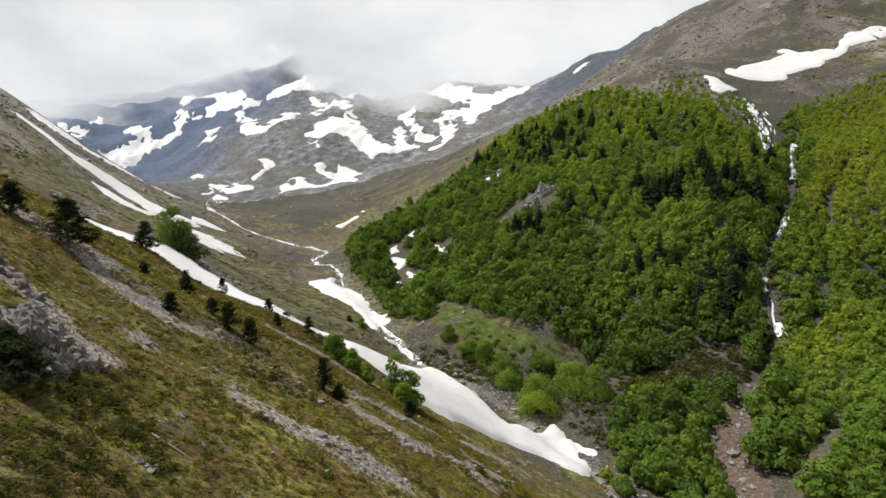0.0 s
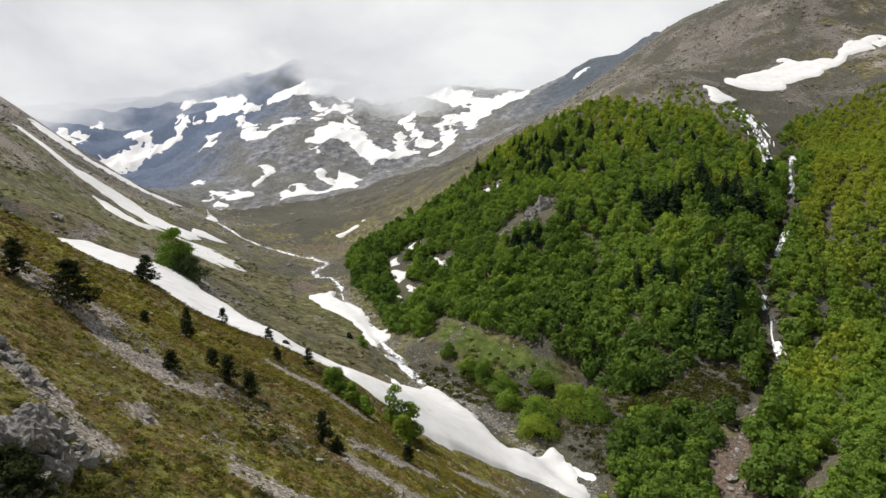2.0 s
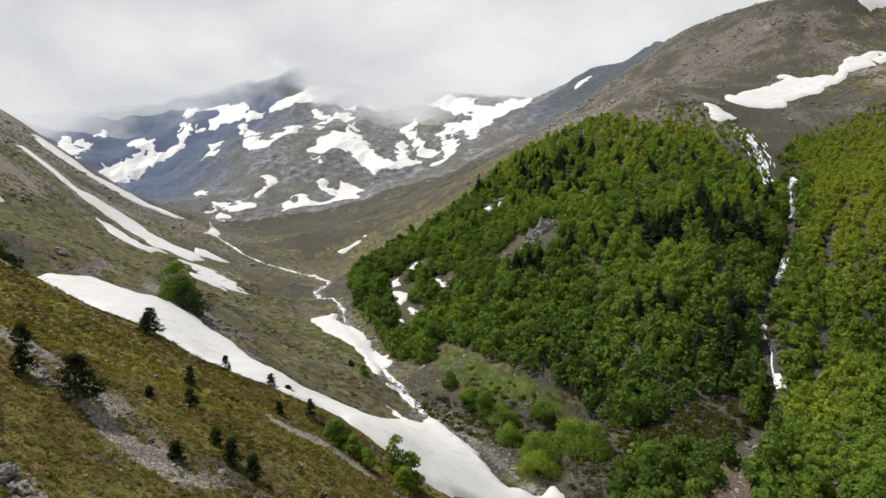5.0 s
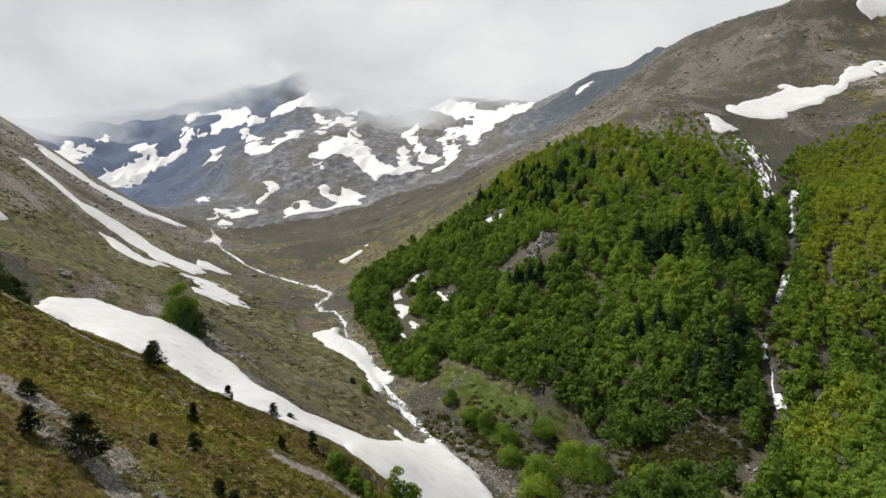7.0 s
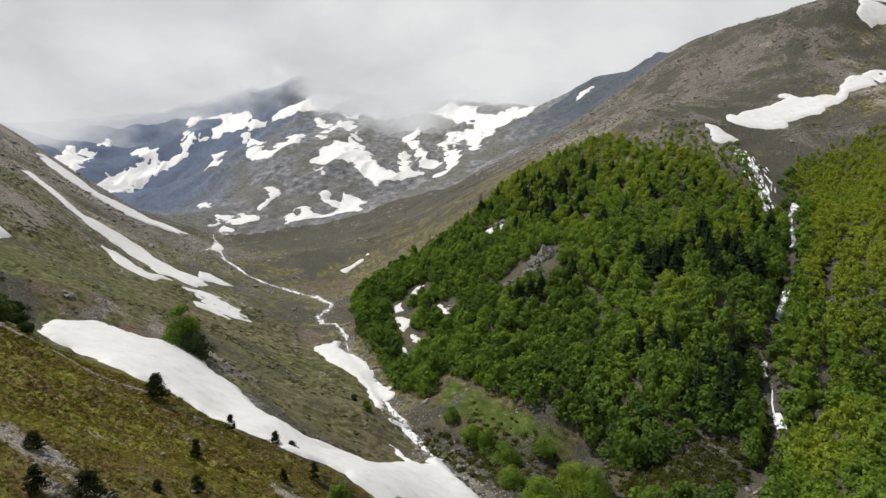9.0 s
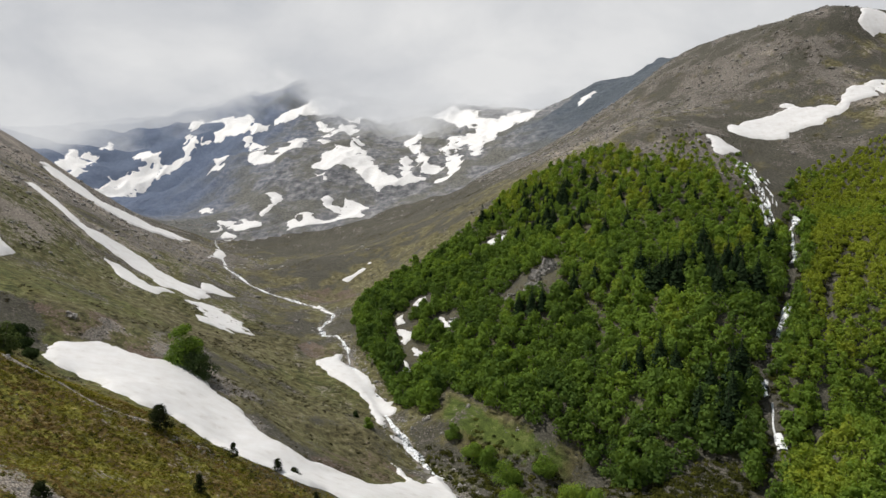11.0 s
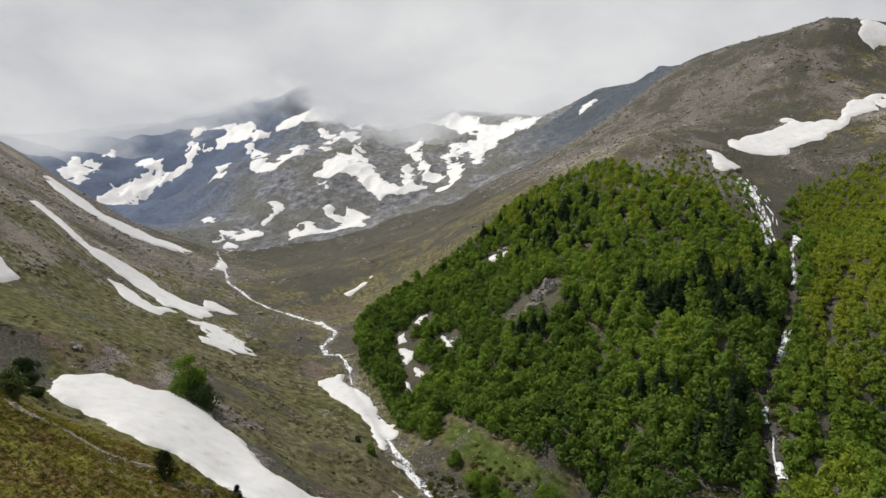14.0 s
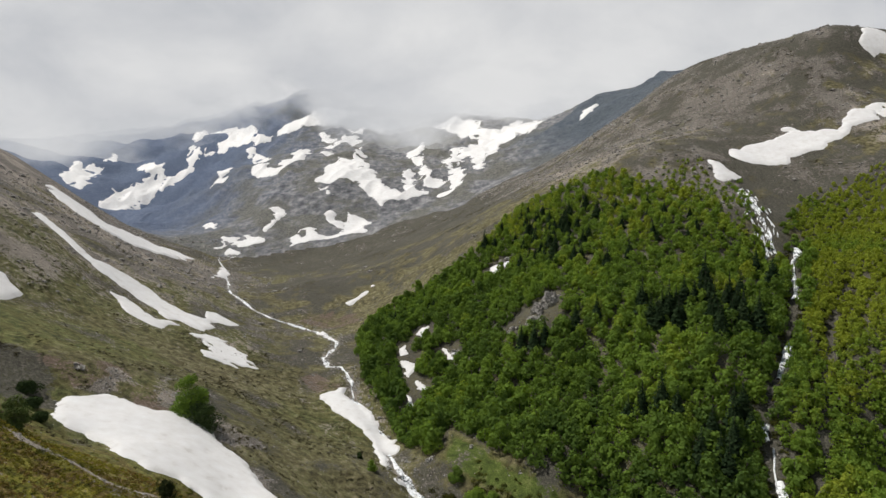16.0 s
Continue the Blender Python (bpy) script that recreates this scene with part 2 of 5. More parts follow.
# ---- the land ----
# spot heights (x, y, z) of the land, form by form; the sheet is spanned smoothly over them
NEAR_SPUR = [
    (0, 0, 44), (-60, 0, 86), (-23, 31, 52), (-17, 32, 47), (-4, 47, 36.3), (-34, 51, 53), (-150, 60, 112),
    (-45, 61, 59), (-14, 66, 38), (-25, 67, 44.6), (0, 72, 28.3), (-45, 83, 49), (-13, 83, 32.4), (-72, 92, 61),
    (-57, 100, 50.4), (-63, 109, 54), (-81, 110, 63), (-58, 114, 53), (-49, 115, 43), (-10, 116, 20), (-11, 127, 21),
]
STREAM_BED = [
    (70, 60, -6), (45, 108, -8), (37, 133, -3.2), (31, 141, -3.8), (0, 190, 1.8), (-13, 205, 1), (-23, 237, 6.8),
    (-66, 281, 16.4), (-90, 397, 22), (-170, 530, 30),
]
WEST_SLOPE = [
    (40, 0, 18), (-34, 119, 35), (-48, 122, 40), (-36, 136, 28), (-47, 138, 33), (-42, 146, 30), (-58, 146, 36),
    (-34, 149, 24), (-250, 150, 140), (-53, 156, 32), (-23, 162, 14), (-115, 165, 54), (-65, 167, 35), (-102, 176, 50),
    (-83, 178, 42.3), (-118, 182, 59.6), (-40, 191, 13.7), (-44, 194, 17), (-30, 204, 11.5), (-112, 205, 51.6), (-142, 205, 64.3),
    (-60, 205, 22.6), (-158, 214, 69), (-170, 220, 72.6), (-207, 269, 97), (-101, 285, 30), (-149, 292, 51), (-179, 298, 65),
    (-165, 360, 52), (-274, 381, 112), (-405, 560, 150),
]
VALLEY_FLOOR = [
    (48, 135, -3.2), (46, 143, -0.5), (51, 152, 0.5), (27, 153, 0.5), (64, 162, 2.5), (19, 163, 1.6), (20, 175, 2),
    (46, 176, 4), (38, 177, 1.5), (39, 205, 10.5), (17, 207, 5), (24, 211, 10), (5, 219, 10.9), (14, 226, 13.4),
    (-11, 235, 11.5), (23, 249, 20), (-20, 271, 16), (-8, 272, 15), (0, 303, 28.5),
]
EAST_FOOT = [
    (110, 0, -8), (120, 60, -5), (300, 60, 100), (170, 90, 26), (85, 112, 5), (230, 120, 60), (88, 128, 5.8),
    (73, 131, -1), (100, 133, 10), (69, 140, 1.5), (76, 142, 3.5), (111, 148, 13.5), (92, 148, 7), (70, 156, 3.8),
    (83, 161, 8.5), (113, 167, 12.5), (129, 172, 22), (104, 174, 13), (87, 180, 11), (44, 191, -6), (146, 191, 13),
    (124, 196, 29), (135, 198, 32), (74, 202, 20), (114, 203, 29), (59, 210, 16), (146, 218, 44),
]
EAST_FACE = [
    (80, 217, 31), (97, 219, 36), (167, 225, 54), (136, 233, 47.5), (110, 234, 50.5), (151, 234, 51), (52, 249, 29.5),
    (168, 253, 63.5), (96, 273, 57), (123, 279, 70), (170, 284, 77), (203, 288, 86), (48, 288, 54), (156, 297, 78),
    (201, 320, 89), (100, 323, 78), (133, 336, 97), (-21, 344, 36), (182, 344, 105), (93, 367, 95), (223, 368, 113),
    (251, 368, 119.5), (30, 382, 68), (144, 384, 119), (38, 427, 90), (390, 545, 239), (380, 575, 279), (250, 580, 210),
    (335, 590, 278), (600, 620, 285), (440, 650, 282),
]
EAST_SHOULDER = [
    (188, 404, 132.9), (169, 429, 147.5), (225, 435, 148.6), (325, 456, 179), (135, 456, 147.5), (-76, 458, 36), (108, 467, 136),
    (281, 485, 187.5), (-114, 496, 46), (105, 561, 142), (-114, 757, 71),
]
HEAD_OF_VALLEY = [
    (-280, 705, 47), (275, 715, 268), (240, 825, 241), (-385, 840, 73), (-275, 850, 101), (-125, 850, 87), (285, 850, 282),
    (-480, 1000, 75), (-235, 1015, 167), (-470, 1180, 177), (115, 1190, 230), (280, 1195, 316), (40, 1335, 245), (-230, 1505, 293),
    (-475, 1650, 400), (-365, 1700, 450), (-195, 1705, 388), (-310, 1710, 418), (105, 1745, 381),
]
OUTSKIRTS = [
    (-2500, -2500, 250), (2500, -2500, 250), (0, -1500, 0), (200, -600, 0), (-400, -500, 250), (-1500, -500, 320), (0, -400, 40),
    (500, -400, 240), (-150, -150, 150), (150, -120, -14), (260, -100, 110), (60, -80, 20), (-30, -60, 70), (-300, -50, 190),
    (600, 0, 240), (1500, 0, 320), (-600, 0, 260), (600, 300, 240), (-600, 500, 260), (800, 800, 300), (-900, 900, 260),
    (-620, 1300, 110), (700, 1400, 330), (-1200, 1500, 300), (1500, 1500, 300), (-760, 1575, 315), (300, 1900, 300), (-900, 2200, 300),
    (-300, 2200, 330), (-2500, 2500, 250), (2500, 2500, 250), (0, 3000, 260),
]


def lattice(ix, iy, seed):
    n = ix.astype(np.int64) * 374761393 + iy.astype(np.int64) * 668265263 + seed * 144665
    n = (n ^ (n >> 13)) * 1274126177
    n = (n ^ (n >> 16)) & 0xFFFF
    return n / 65535.0


def grain(x, y, size, seed=0):
    """Smooth value noise, -1 to 1, of that size in metres."""
    x, y = np.asarray(x, float) / size + 512.37, np.asarray(y, float) / size + 731.91
    ix, iy = np.floor(x), np.floor(y)
    fx, fy = x - ix, y - iy
    fx, fy = fx * fx * (3 - 2 * fx), fy * fy * (3 - 2 * fy)
    a, b = lattice(ix, iy, seed), lattice(ix + 1, iy, seed)
    c, d = lattice(ix, iy + 1, seed), lattice(ix + 1, iy + 1, seed)
    return 2 * (a + (b - a) * fx + (c - a) * fy + (a - b - c + d) * fx * fy) - 1


def rough(x, y, size, octaves=4, seed=0):
    total, weight = 0.0, 1.0
    for k in range(octaves):
        total = total + weight * grain(x * 0.8 - y * 0.6, x * 0.6 + y * 0.8, size / 2 ** k, seed + 7 * k)
        weight *= 0.5
    return total


def ramp(v, lo, hi):
    s = np.clip((v - lo) / (hi - lo), 0, 1)
    return s * s * (3 - 2 * s)


def off_line(x, y, line):
    """Distance from a line of (x, y) corners, and how far along it (0 to 1)."""
    best, along = np.full(np.shape(x), 1e9), np.zeros(np.shape(x))
    steps = len(line) - 1
    for k in range(steps):
        (ax, ay), (bx, by) = line[k], line[k + 1]
        dx, dy = bx - ax, by - ay
        u = np.clip(((x - ax) * dx + (y - ay) * dy) / (dx * dx + dy * dy), 0, 1)
        d = np.hypot(x - ax - u * dx, y - ay - u * dy)
        nearer = d < best
        best, along = np.where(nearer, d, best), np.where(nearer, (k + u) / steps, along)
    return best, along


def inside(x, y, ring):
    """Signed distance to a closed outline, positive inside."""
    d, _ = off_line(x, y, list(ring) + [ring[0]])
    odd = np.zeros(np.shape(x), bool)
    for k in range(len(ring)):
        (ax, ay), (bx, by) = ring[k - 1], ring[k]
        if ay != by:
            odd ^= ((ay > y) != (by > y)) & (x < (bx - ax) * (y - ay) / (by - ay) + ax)
    return np.where(odd, d, -d)


SPOTS = np.array(NEAR_SPUR + STREAM_BED + WEST_SLOPE + VALLEY_FLOOR + EAST_FOOT + EAST_FACE + EAST_SHOULDER + HEAD_OF_VALLEY + OUTSKIRTS, float)


def bend(r2):
    return 0.5 * r2 * np.log(np.maximum(r2, 1e-9))


def span():
    p = SPOTS[:, :2] / 300
    n = len(p)
    m = np.zeros((n + 3, n + 3))
    m[:n, :n] = bend(((p[:, None] - p[None]) ** 2).sum(2)) + 1.2e-4 * np.eye(n)
    m[:n, n:] = np.c_[np.ones(n), p]
    m[n:, :n] = m[:n, n:].T
    return p, np.linalg.solve(m, np.r_[SPOTS[:, 2], 0, 0, 0])


SPAN_AT, SPAN_BY = span()


def lie(x, y):
    """Height of the smooth land."""
    x, y = np.asarray(x, float), np.asarray(y, float)
    q = np.stack([x.ravel(), y.ravel()], 1) / 300
    z = np.empty(len(q))
    for k in range(0, len(q), 20000):
        part_q = q[k:k + 20000]
        r2 = ((part_q[:, None] - SPAN_AT[None]) ** 2).sum(2)
        z[k:k + 20000] = bend(r2) @ SPAN_BY[:-3] + SPAN_BY[-3] + part_q @ SPAN_BY[-2:]
    return z.reshape(x.shape)


STREAM = [(75, 50), (45, 108), (33, 135), (20, 152), (8, 172), (-1, 190), (-7.4, 200.8), (-10.1, 205.8), (-14.6, 210.7), (-16.5, 214.6), (-21.9, 221.4), (-25.2, 231.3), (-32.5, 252.5), (-42.9, 270.8), (-48.6, 281.1), (-52, 295.7), (-56.7, 310.8), (-61, 317.5), (-69.1, 318.3), (-75, 333.5), (-72.9, 344.3), (-72.9, 366.6), (-83.8, 387.3), (-96.5, 400.6), (-116.6, 409.2), (-131.8, 412.8), (-143.3, 417.1), (-157.9, 429.3), (-169.2, 437.1), (-240, 612), (-290, 715), (-385, 840), (-480, 1000)]
FALL = [(188.7, 317), (179.4, 303.6), (168.6, 283.1), (160.5, 268.5), (152, 256.9), (144.8, 243.9), (137.4, 234.7), (127.7, 224), (120.6, 216.9), (116, 210.8), (114.2, 205.2), (113.7, 199.5), (110.8, 194), (109.5, 188.1), (108.5, 181.7), (102.1, 174.9), (94.6, 167.2), (87, 157.9), (80.2, 148.7), (73.9, 139.2), (69.9, 132.9), (66.8, 125.6), (64.6, 118.9)]
GULLY = [(189.5, 270.3), (183, 267), (175.3, 261.3), (165.6, 249.1), (156, 235), (147.3, 223.2), (139.9, 212.2), (131.5, 199.4), (123.6, 187.8), (116.7, 177.7)]

CASCADE = [(185.9, 378.9), (185.8, 366.6), (180.1, 347), (179.2, 337.2), (176.1, 327.4), (171.8, 316.6), (166.6, 300)]


def ground(x, y):
    """Height of the ground with its relief."""
    x, y = np.asarray(x, float), np.asarray(y, float)
    away = np.hypot(x, y)
    z = lie(x, y)
    z = z + 0.45 * rough(x, y, 13, 4, 3) * (1 - 0.6 * ramp(away, 300, 700))
    z = z + ramp(away, 120, 420) * 1.5 * rough(x, y, 48, 3, 11)
    crag = 1 - np.abs(rough(x, y * 0.7, 150, 4, 21))
    z = z + ramp(y, 620, 1000) * (16 * (crag - 0.55) + 4 * rough(x, y, 60, 3, 5) + 7 * (0.35 - np.abs(rough(x, y * 0.6, 44, 3, 27))))
    z = z - 12 * np.exp(-((x - 340) ** 2 + (y - 625) ** 2) / 3600) + 14 * np.exp(-((x - 450) ** 2 + (y - 590) ** 2) / 3025)
    back = y - np.interp(x, [-95, -89, -81, -74, -67, -60, -52], [124, 120, 117, 116, 114.5, 113, 115])
    z = z - 3.8 * ramp(back, -11, 3) * (1 - ramp(back, 12, 34)) * ramp(x, -112, -88) * (1 - ramp(x, -60, -44))
    d, _ = off_line(x, y, FALL)
    z = z - 3.5 * np.exp(-(d / 6) ** 2) * ramp(z, -2, 12)
    d, _ = off_line(x, y, GULLY)
    z = z - 4.0 * np.exp(-(d / 5) ** 2) * ramp(z, 4, 14)
    d, _ = off_line(x, y, STREAM)
    z = z - 1.3 * np.exp(-(d / 4) ** 2)
    return z


# ---- meshes ----
def mesh_of(name, verts, faces, material, smooth=False, tint=None, slots=None):
    """A mesh from arrays; all faces have as many corners as the array has columns."""
    verts, faces = np.asarray(verts, np.float32), np.asarray(faces, np.int32)
    me = bpy.data.meshes.new(name)
    me.vertices.add(len(verts))
    me.vertices.foreach_set("co", verts.ravel())
    n, k = faces.shape
    me.loops.add(n * k)
    me.loops.foreach_set("vertex_index", faces.ravel())
    me.polygons.add(n)
    me.polygons.foreach_set("loop_start", np.arange(0, n * k, k, dtype=np.int32))
    me.polygons.foreach_set("loop_total", np.full(n, k, np.int32))
    me.update(calc_edges=True)
    me.polygons.foreach_set("use_smooth", np.full(n, smooth))
    for one in material if isinstance(material, (list, tuple)) else [material]:
        me.materials.append(one)
    if slots is not None:
        me.polygons.foreach_set("material_index", np.asarray(slots, np.int32))
    if tint is not None:
        spread(me, "tint", tint)
    me.validate()
    return me


def spread(me, name, values):
    layer = me.attributes.new(name, "FLOAT", "POINT")
    layer.data.foreach_set("value", np.asarray(values, np.float32))


def part(name, me, parent, label=""):
    ob = new(name, me)
    ob.parent = parent
    return tagged(ob, label)


def thing(name, label, category, group="", kind="", at=None):
    ob = new(name)
    ob.empty_display_size = 0.3
    if at is not None:
        ob.matrix_world = at
    return tagged(ob, label, category, group, kind)


def height(x, y):
    return float(ground(np.array([x]), np.array([y]))[0])


# ---- ground ----
def graded(spans):
    """Coordinates along an axis: (from, to, step at from, step at to)."""
    out = []
    for lo, hi, a, b in spans:
        p = lo
        while p < hi - 1e-6:
            out.append(p)
            u = (p - lo) / (hi - lo)
            p += a + (b - a) * u
    out.append(spans[-1][1])
    return np.array(out)


GRID_X = graded([(-4600, -1000, 220, 40), (-1000, -420, 14, 8), (-420, -130, 6, 1.8), (-130, 10, 1.1, 1.1), (10, 210, 1.8, 3.0), (210, 420, 3.0, 6),
                 (420, 1000, 8, 16), (1000, 4600, 40, 220)])
GRID_Y = graded([(-4600, -300, 260, 40), (-300, 14, 24, 2.0), (14, 130, 1.1, 1.1), (130, 330, 1.6, 2.2), (330, 700, 2.3, 5.5), (700, 1750, 6, 9),
                 (1750, 2400, 12, 40), (2400, 4600, 60, 240)])

SCREE_RUNS = [
    ([(-55, 67), (-51, 67.5), (-47, 66.5), (-42.5, 65.5), (-38, 65), (-34, 63), (-30, 60), (-25.8, 59), (-23, 61), (-20, 62.4)], 3.4),
    ([(-48, 62), (-44, 60), (-40, 59.5), (-36, 58.5), (-32, 57.5)], 1.8),
    ([(-26.3, 43.4), (-25, 45.5), (-23.9, 48.8), (-21.3, 49.2), (-17.2, 47.4), (-14.8, 47.1), (-11.9, 46.7), (-8.4, 45), (-5.6, 44.6), (-2, 44.8)], 1.9),
    ([(-15.2, 62.4), (-11.8, 64.2), (-7.9, 63.1), (-3.3, 61.2), (1, 65), (5, 74), (9, 84)], 3.0),
    ([(-16, 73), (-12, 70), (-8, 71), (-3, 76), (2, 84)], 1.8),
    ([(-31.7, 41.4), (-29.8, 40.2), (-27.2, 38.6), (-24, 36.5)], 1.4),
    ([(-93.7, 113.1), (-87.1, 110.4), (-81.2, 108.5), (-75, 109), (-69.5, 110.6), (-62, 111.2), (-54.5, 112.2), (-50.5, 120.4)], 1.1),
    ([(-28, 100), (-18, 104), (-8, 100), (2, 104), (12, 112)], 1.6),
]
MEADOW = [(-0, 240.8), (12, 226.1), (24.4, 213.5), (35.6, 204), (45, 201.6), (42.6, 194.3), (31, 194.7), (17.6, 203.4), (5.9, 210.5), (-4, 222.8)]
LUSH = [
    [(-190, 200), (-171.6, 219.2), (-161.6, 233.2), (-144.4, 243.7), (-129.6, 252), (-113.4, 234.4), (-113.6, 193), (-129.1, 181.9), (-145, 165), (-180, 170)],
    [(-236.9, 645), (-200, 760), (-120, 790), (-130, 700), (-150, 600), (-197.1, 560.1)],
]
RED_EARTH = [
    [(-78.8, 295.4), (-73.4, 303.5), (-58, 293.5), (-54.5, 290.6), (-66.9, 281.6)],
    [(-18.5, 22), (-16.5, 23.4), (-14, 24.2), (-13, 22.6), (-15.5, 21.8)],
    [(-128.5, 175.9), (-116.6, 189.7), (-112.5, 208.1), (-91.9, 188), (-86.6, 172.1), (-105.8, 177), (-116.8, 169.7)],
    [(-33.9, 140.7), (-39.9, 173.2), (-29.4, 198.6), (-11.7, 185.8), (-12, 164.5), (-14.4, 149.5), (-25.9, 137.6)],
    [(-124.3, 418.9), (-92.1, 438.3), (-64.5, 428), (-68.5, 407), (-98.4, 408.3)],
    [(84, 160.5), (74, 149), (66.5, 138.7), (61.8, 129.5), (59.5, 119), (68, 115.5), (74.5, 131.4), (81.8, 145.5), (87, 158)],
    [(78.7, 125.5), (83.9, 126.8), (91.5, 131.3), (91.3, 126.8), (88.2, 121.2), (82.9, 119.6), (77.8, 115.1), (73.9, 116.7)],
]
FOREST = [(-37.4, 274.6), (-47, 299.4), (-59.7, 370.1), (-47.5, 411), (-25.9, 412.3), (-0, 419.5), (26, 429.8), (52.5, 464.7), (80, 458), (113.6, 446.4), (135.7, 400.9), (151.2, 370.6), (161.3, 335),
          (166.8, 303.4), (177.7, 302), (194.8, 331.6), (223.9, 367.1), (258.2, 374.7), (310, 385), (275, 315), (220, 235), (165, 165), (132, 118), (116, 84), (96, 88), (80, 102), (69.4, 123.4),
          (78.9, 144), (71, 163.6), (57.5, 170.3), (51.6, 188.5), (46.5, 198.6), (36.7, 200.9), (28.2, 211.5), (18.8, 220.8), (4, 229.2), (-8.1, 225.6), (-20.1, 243.2), (-28, 255.6)]
# outlines of ground drawn darker; the third is a band at the valley head
DARK_BANKS = [
    [(73, 178.5), (79.6, 181.8), (91.2, 181.9), (92.1, 172.7), (81.2, 159.2), (73.4, 157.5), (60.4, 165), (48.8, 162.2), (58.1, 173.3)],
    [(-10, 242), (12, 233), (30, 221), (48, 208), (54, 196), (46, 190), (40, 204), (25, 217), (10, 229)],
    [(-270, 690), (-170, 640), (-70, 600), (20, 560), (70, 570), (40, 680), (-40, 760), (-130, 800), (-230, 780)],
    [(-29.6, 232.6), (-8, 214), (2, 207.7), (43.8, 193.1), (45.5, 168.8), (32.1, 158.3), (11.4, 176.1), (-5, 202.4), (-18.1, 223.1)],
    [(194.6, 404.8), (221.8, 403.6), (245.8, 406.4), (265.9, 415.8), (290.5, 425.8), (284.2, 403.1), (257.3, 385.4), (228, 371.2), (203.8, 373.8)],
    [(-155, 165), (-137.3, 174.5), (-126.6, 176.1), (-115.8, 167.7), (-112, 155.9), (-118.4, 140), (-145, 145)],
    [(-7.7, 189.3), (7.7, 188.8), (28.2, 161.6), (44.9, 146.2), (39.3, 135.4), (24.1, 150.5), (7.7, 171.6)],
]
BARE_ROCK = [
    [(112, 400), (121, 420), (150, 428), (175, 424), (188, 402), (188, 372), (180, 345), (160, 343), (140, 366), (125, 378)],
    [(-115.8, 167.7), (-99.1, 183.5), (-70.9, 172.3), (-59.7, 157.2), (-50.1, 150.4), (-52.3, 161), (-69.2, 190.9), (-106.4, 212.6)],
]


def cover_of(x, y, z):
    """How stony, green, dark and earthy the ground is."""
    away = np.hypot(x, y)
    fleck = rough(x, y, 9, 4, 31)
    broad = rough(x, y, 45, 3, 37)
    bed, along = off_line(x, y, STREAM)
    east = ramp(x - np.interp(y, [60, 110, 145, 204, 299, 403, 530, 707, 1000], [70, 45, 28, -13, -59, -95, -170, -278, -480]), 0, 25)
    spur = 1 - ramp(0.62 * (x + 60) + y, 128, 142)
    rocky = 0.12 + 0.20 * fleck + 0.14 * broad + (0.05 + 0.15 * ramp(y, 230, 330)) * (1 - spur) * (1 - east)
    for line, wide in SCREE_RUNS:
        d, along = off_line(x + 2.6 * fleck, y + 2.0 * rough(x, y, 12, 3, 43), line)
        rocky = np.maximum(rocky, (0.56 + 0.42 * rough(x, y, 3.6, 4, 39) + 0.26 * rough(x, y, 11, 2, 40)) * (1 - ramp(d, 0.3 * wide, 1.8 * wide)))
    rocky = np.maximum(rocky, 0.58 + 0.2 * fleck - 0.5 * ramp(bed + 1.5 * fleck, 1.0, 4.5) - 0.3 * ramp(y, 400, 520))
    d, _ = off_line(x, y, FALL)
    rocky = np.maximum(rocky, (0.34 + 0.2 * fleck - 0.4 * ramp(d, 1.5, 5)) * ramp(y, 120, 185))
    rocky = rocky - 0.30 * ramp(inside(x, y, RED_EARTH[-2]), -1, 2)
    chute = ramp(y, 150, 185) * (1 - ramp(d, 4, 8))
    for ring in BARE_ROCK:
        rocky = np.maximum(rocky, (0.58 + 0.3 * fleck) * ramp(inside(x, y, ring) + 7 * fleck, -3, 6))
    rocky = rocky + (0.32 + 0.28 * rough(x, y, 30, 4, 33)) * ramp(-x, 140, 240) * (1 - ramp(y, 560, 700)) + (0.30 + 0.16 * rough(x, y, 70, 4, 35) + 0.26 * rough(x, y, 13, 4, 36)) * east * ramp(z, 100, 140)
    rocky = rocky + 0.10 * ramp(y, 560, 760) * (0.6 + fleck)
    green = np.minimum(0.75 * spur + 0.30 * broad - 0.05 + 0.40 * (1 - spur) * (1 - east) * (1 - ramp(y, 330, 520)), 0.8)
    green = np.maximum(green, ramp(inside(x, y, MEADOW) + 2 * fleck, -2, 2))
    for ring in LUSH:
        green = np.maximum(green, (0.70 if ring[0][1] < 400 else 0.22) * ramp(inside(x, y, ring) + 6 * fleck, -8, 8))
    heath = 0.08 + 0.40 * fleck + (0.34 + 0.34 * rough(x * 0.6 + 0.4 * y, y, 60, 4, 47)) * (1 - spur) + 0.12 * east + 0.10 * ramp(z, 90, 130) * east + 0.28 * ramp(y, 400, 620) - 0.22 * ramp(broad, 0.25, 0.9) * (1 - spur)
    for ring in LUSH:
        heath = heath - 0.34 * ramp(inside(x, y, ring) + 9 * fleck, -8, 8)
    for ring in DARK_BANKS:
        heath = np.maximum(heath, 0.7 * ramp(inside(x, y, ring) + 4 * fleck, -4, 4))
    # the ground is also darker inside the forest outline, the chute and the gully
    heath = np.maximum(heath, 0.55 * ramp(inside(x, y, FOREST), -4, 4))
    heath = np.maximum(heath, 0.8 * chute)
    heath = np.maximum(heath, 0.8 * (1 - ramp(off_line(x, y, GULLY)[0], 3, 6)))
    heath = np.where(inside(x, y, MEADOW) > 0, heath * 0.2 + 0.16 + 0.25 * fleck, heath)
    earth = 0.05 + 0.12 * broad
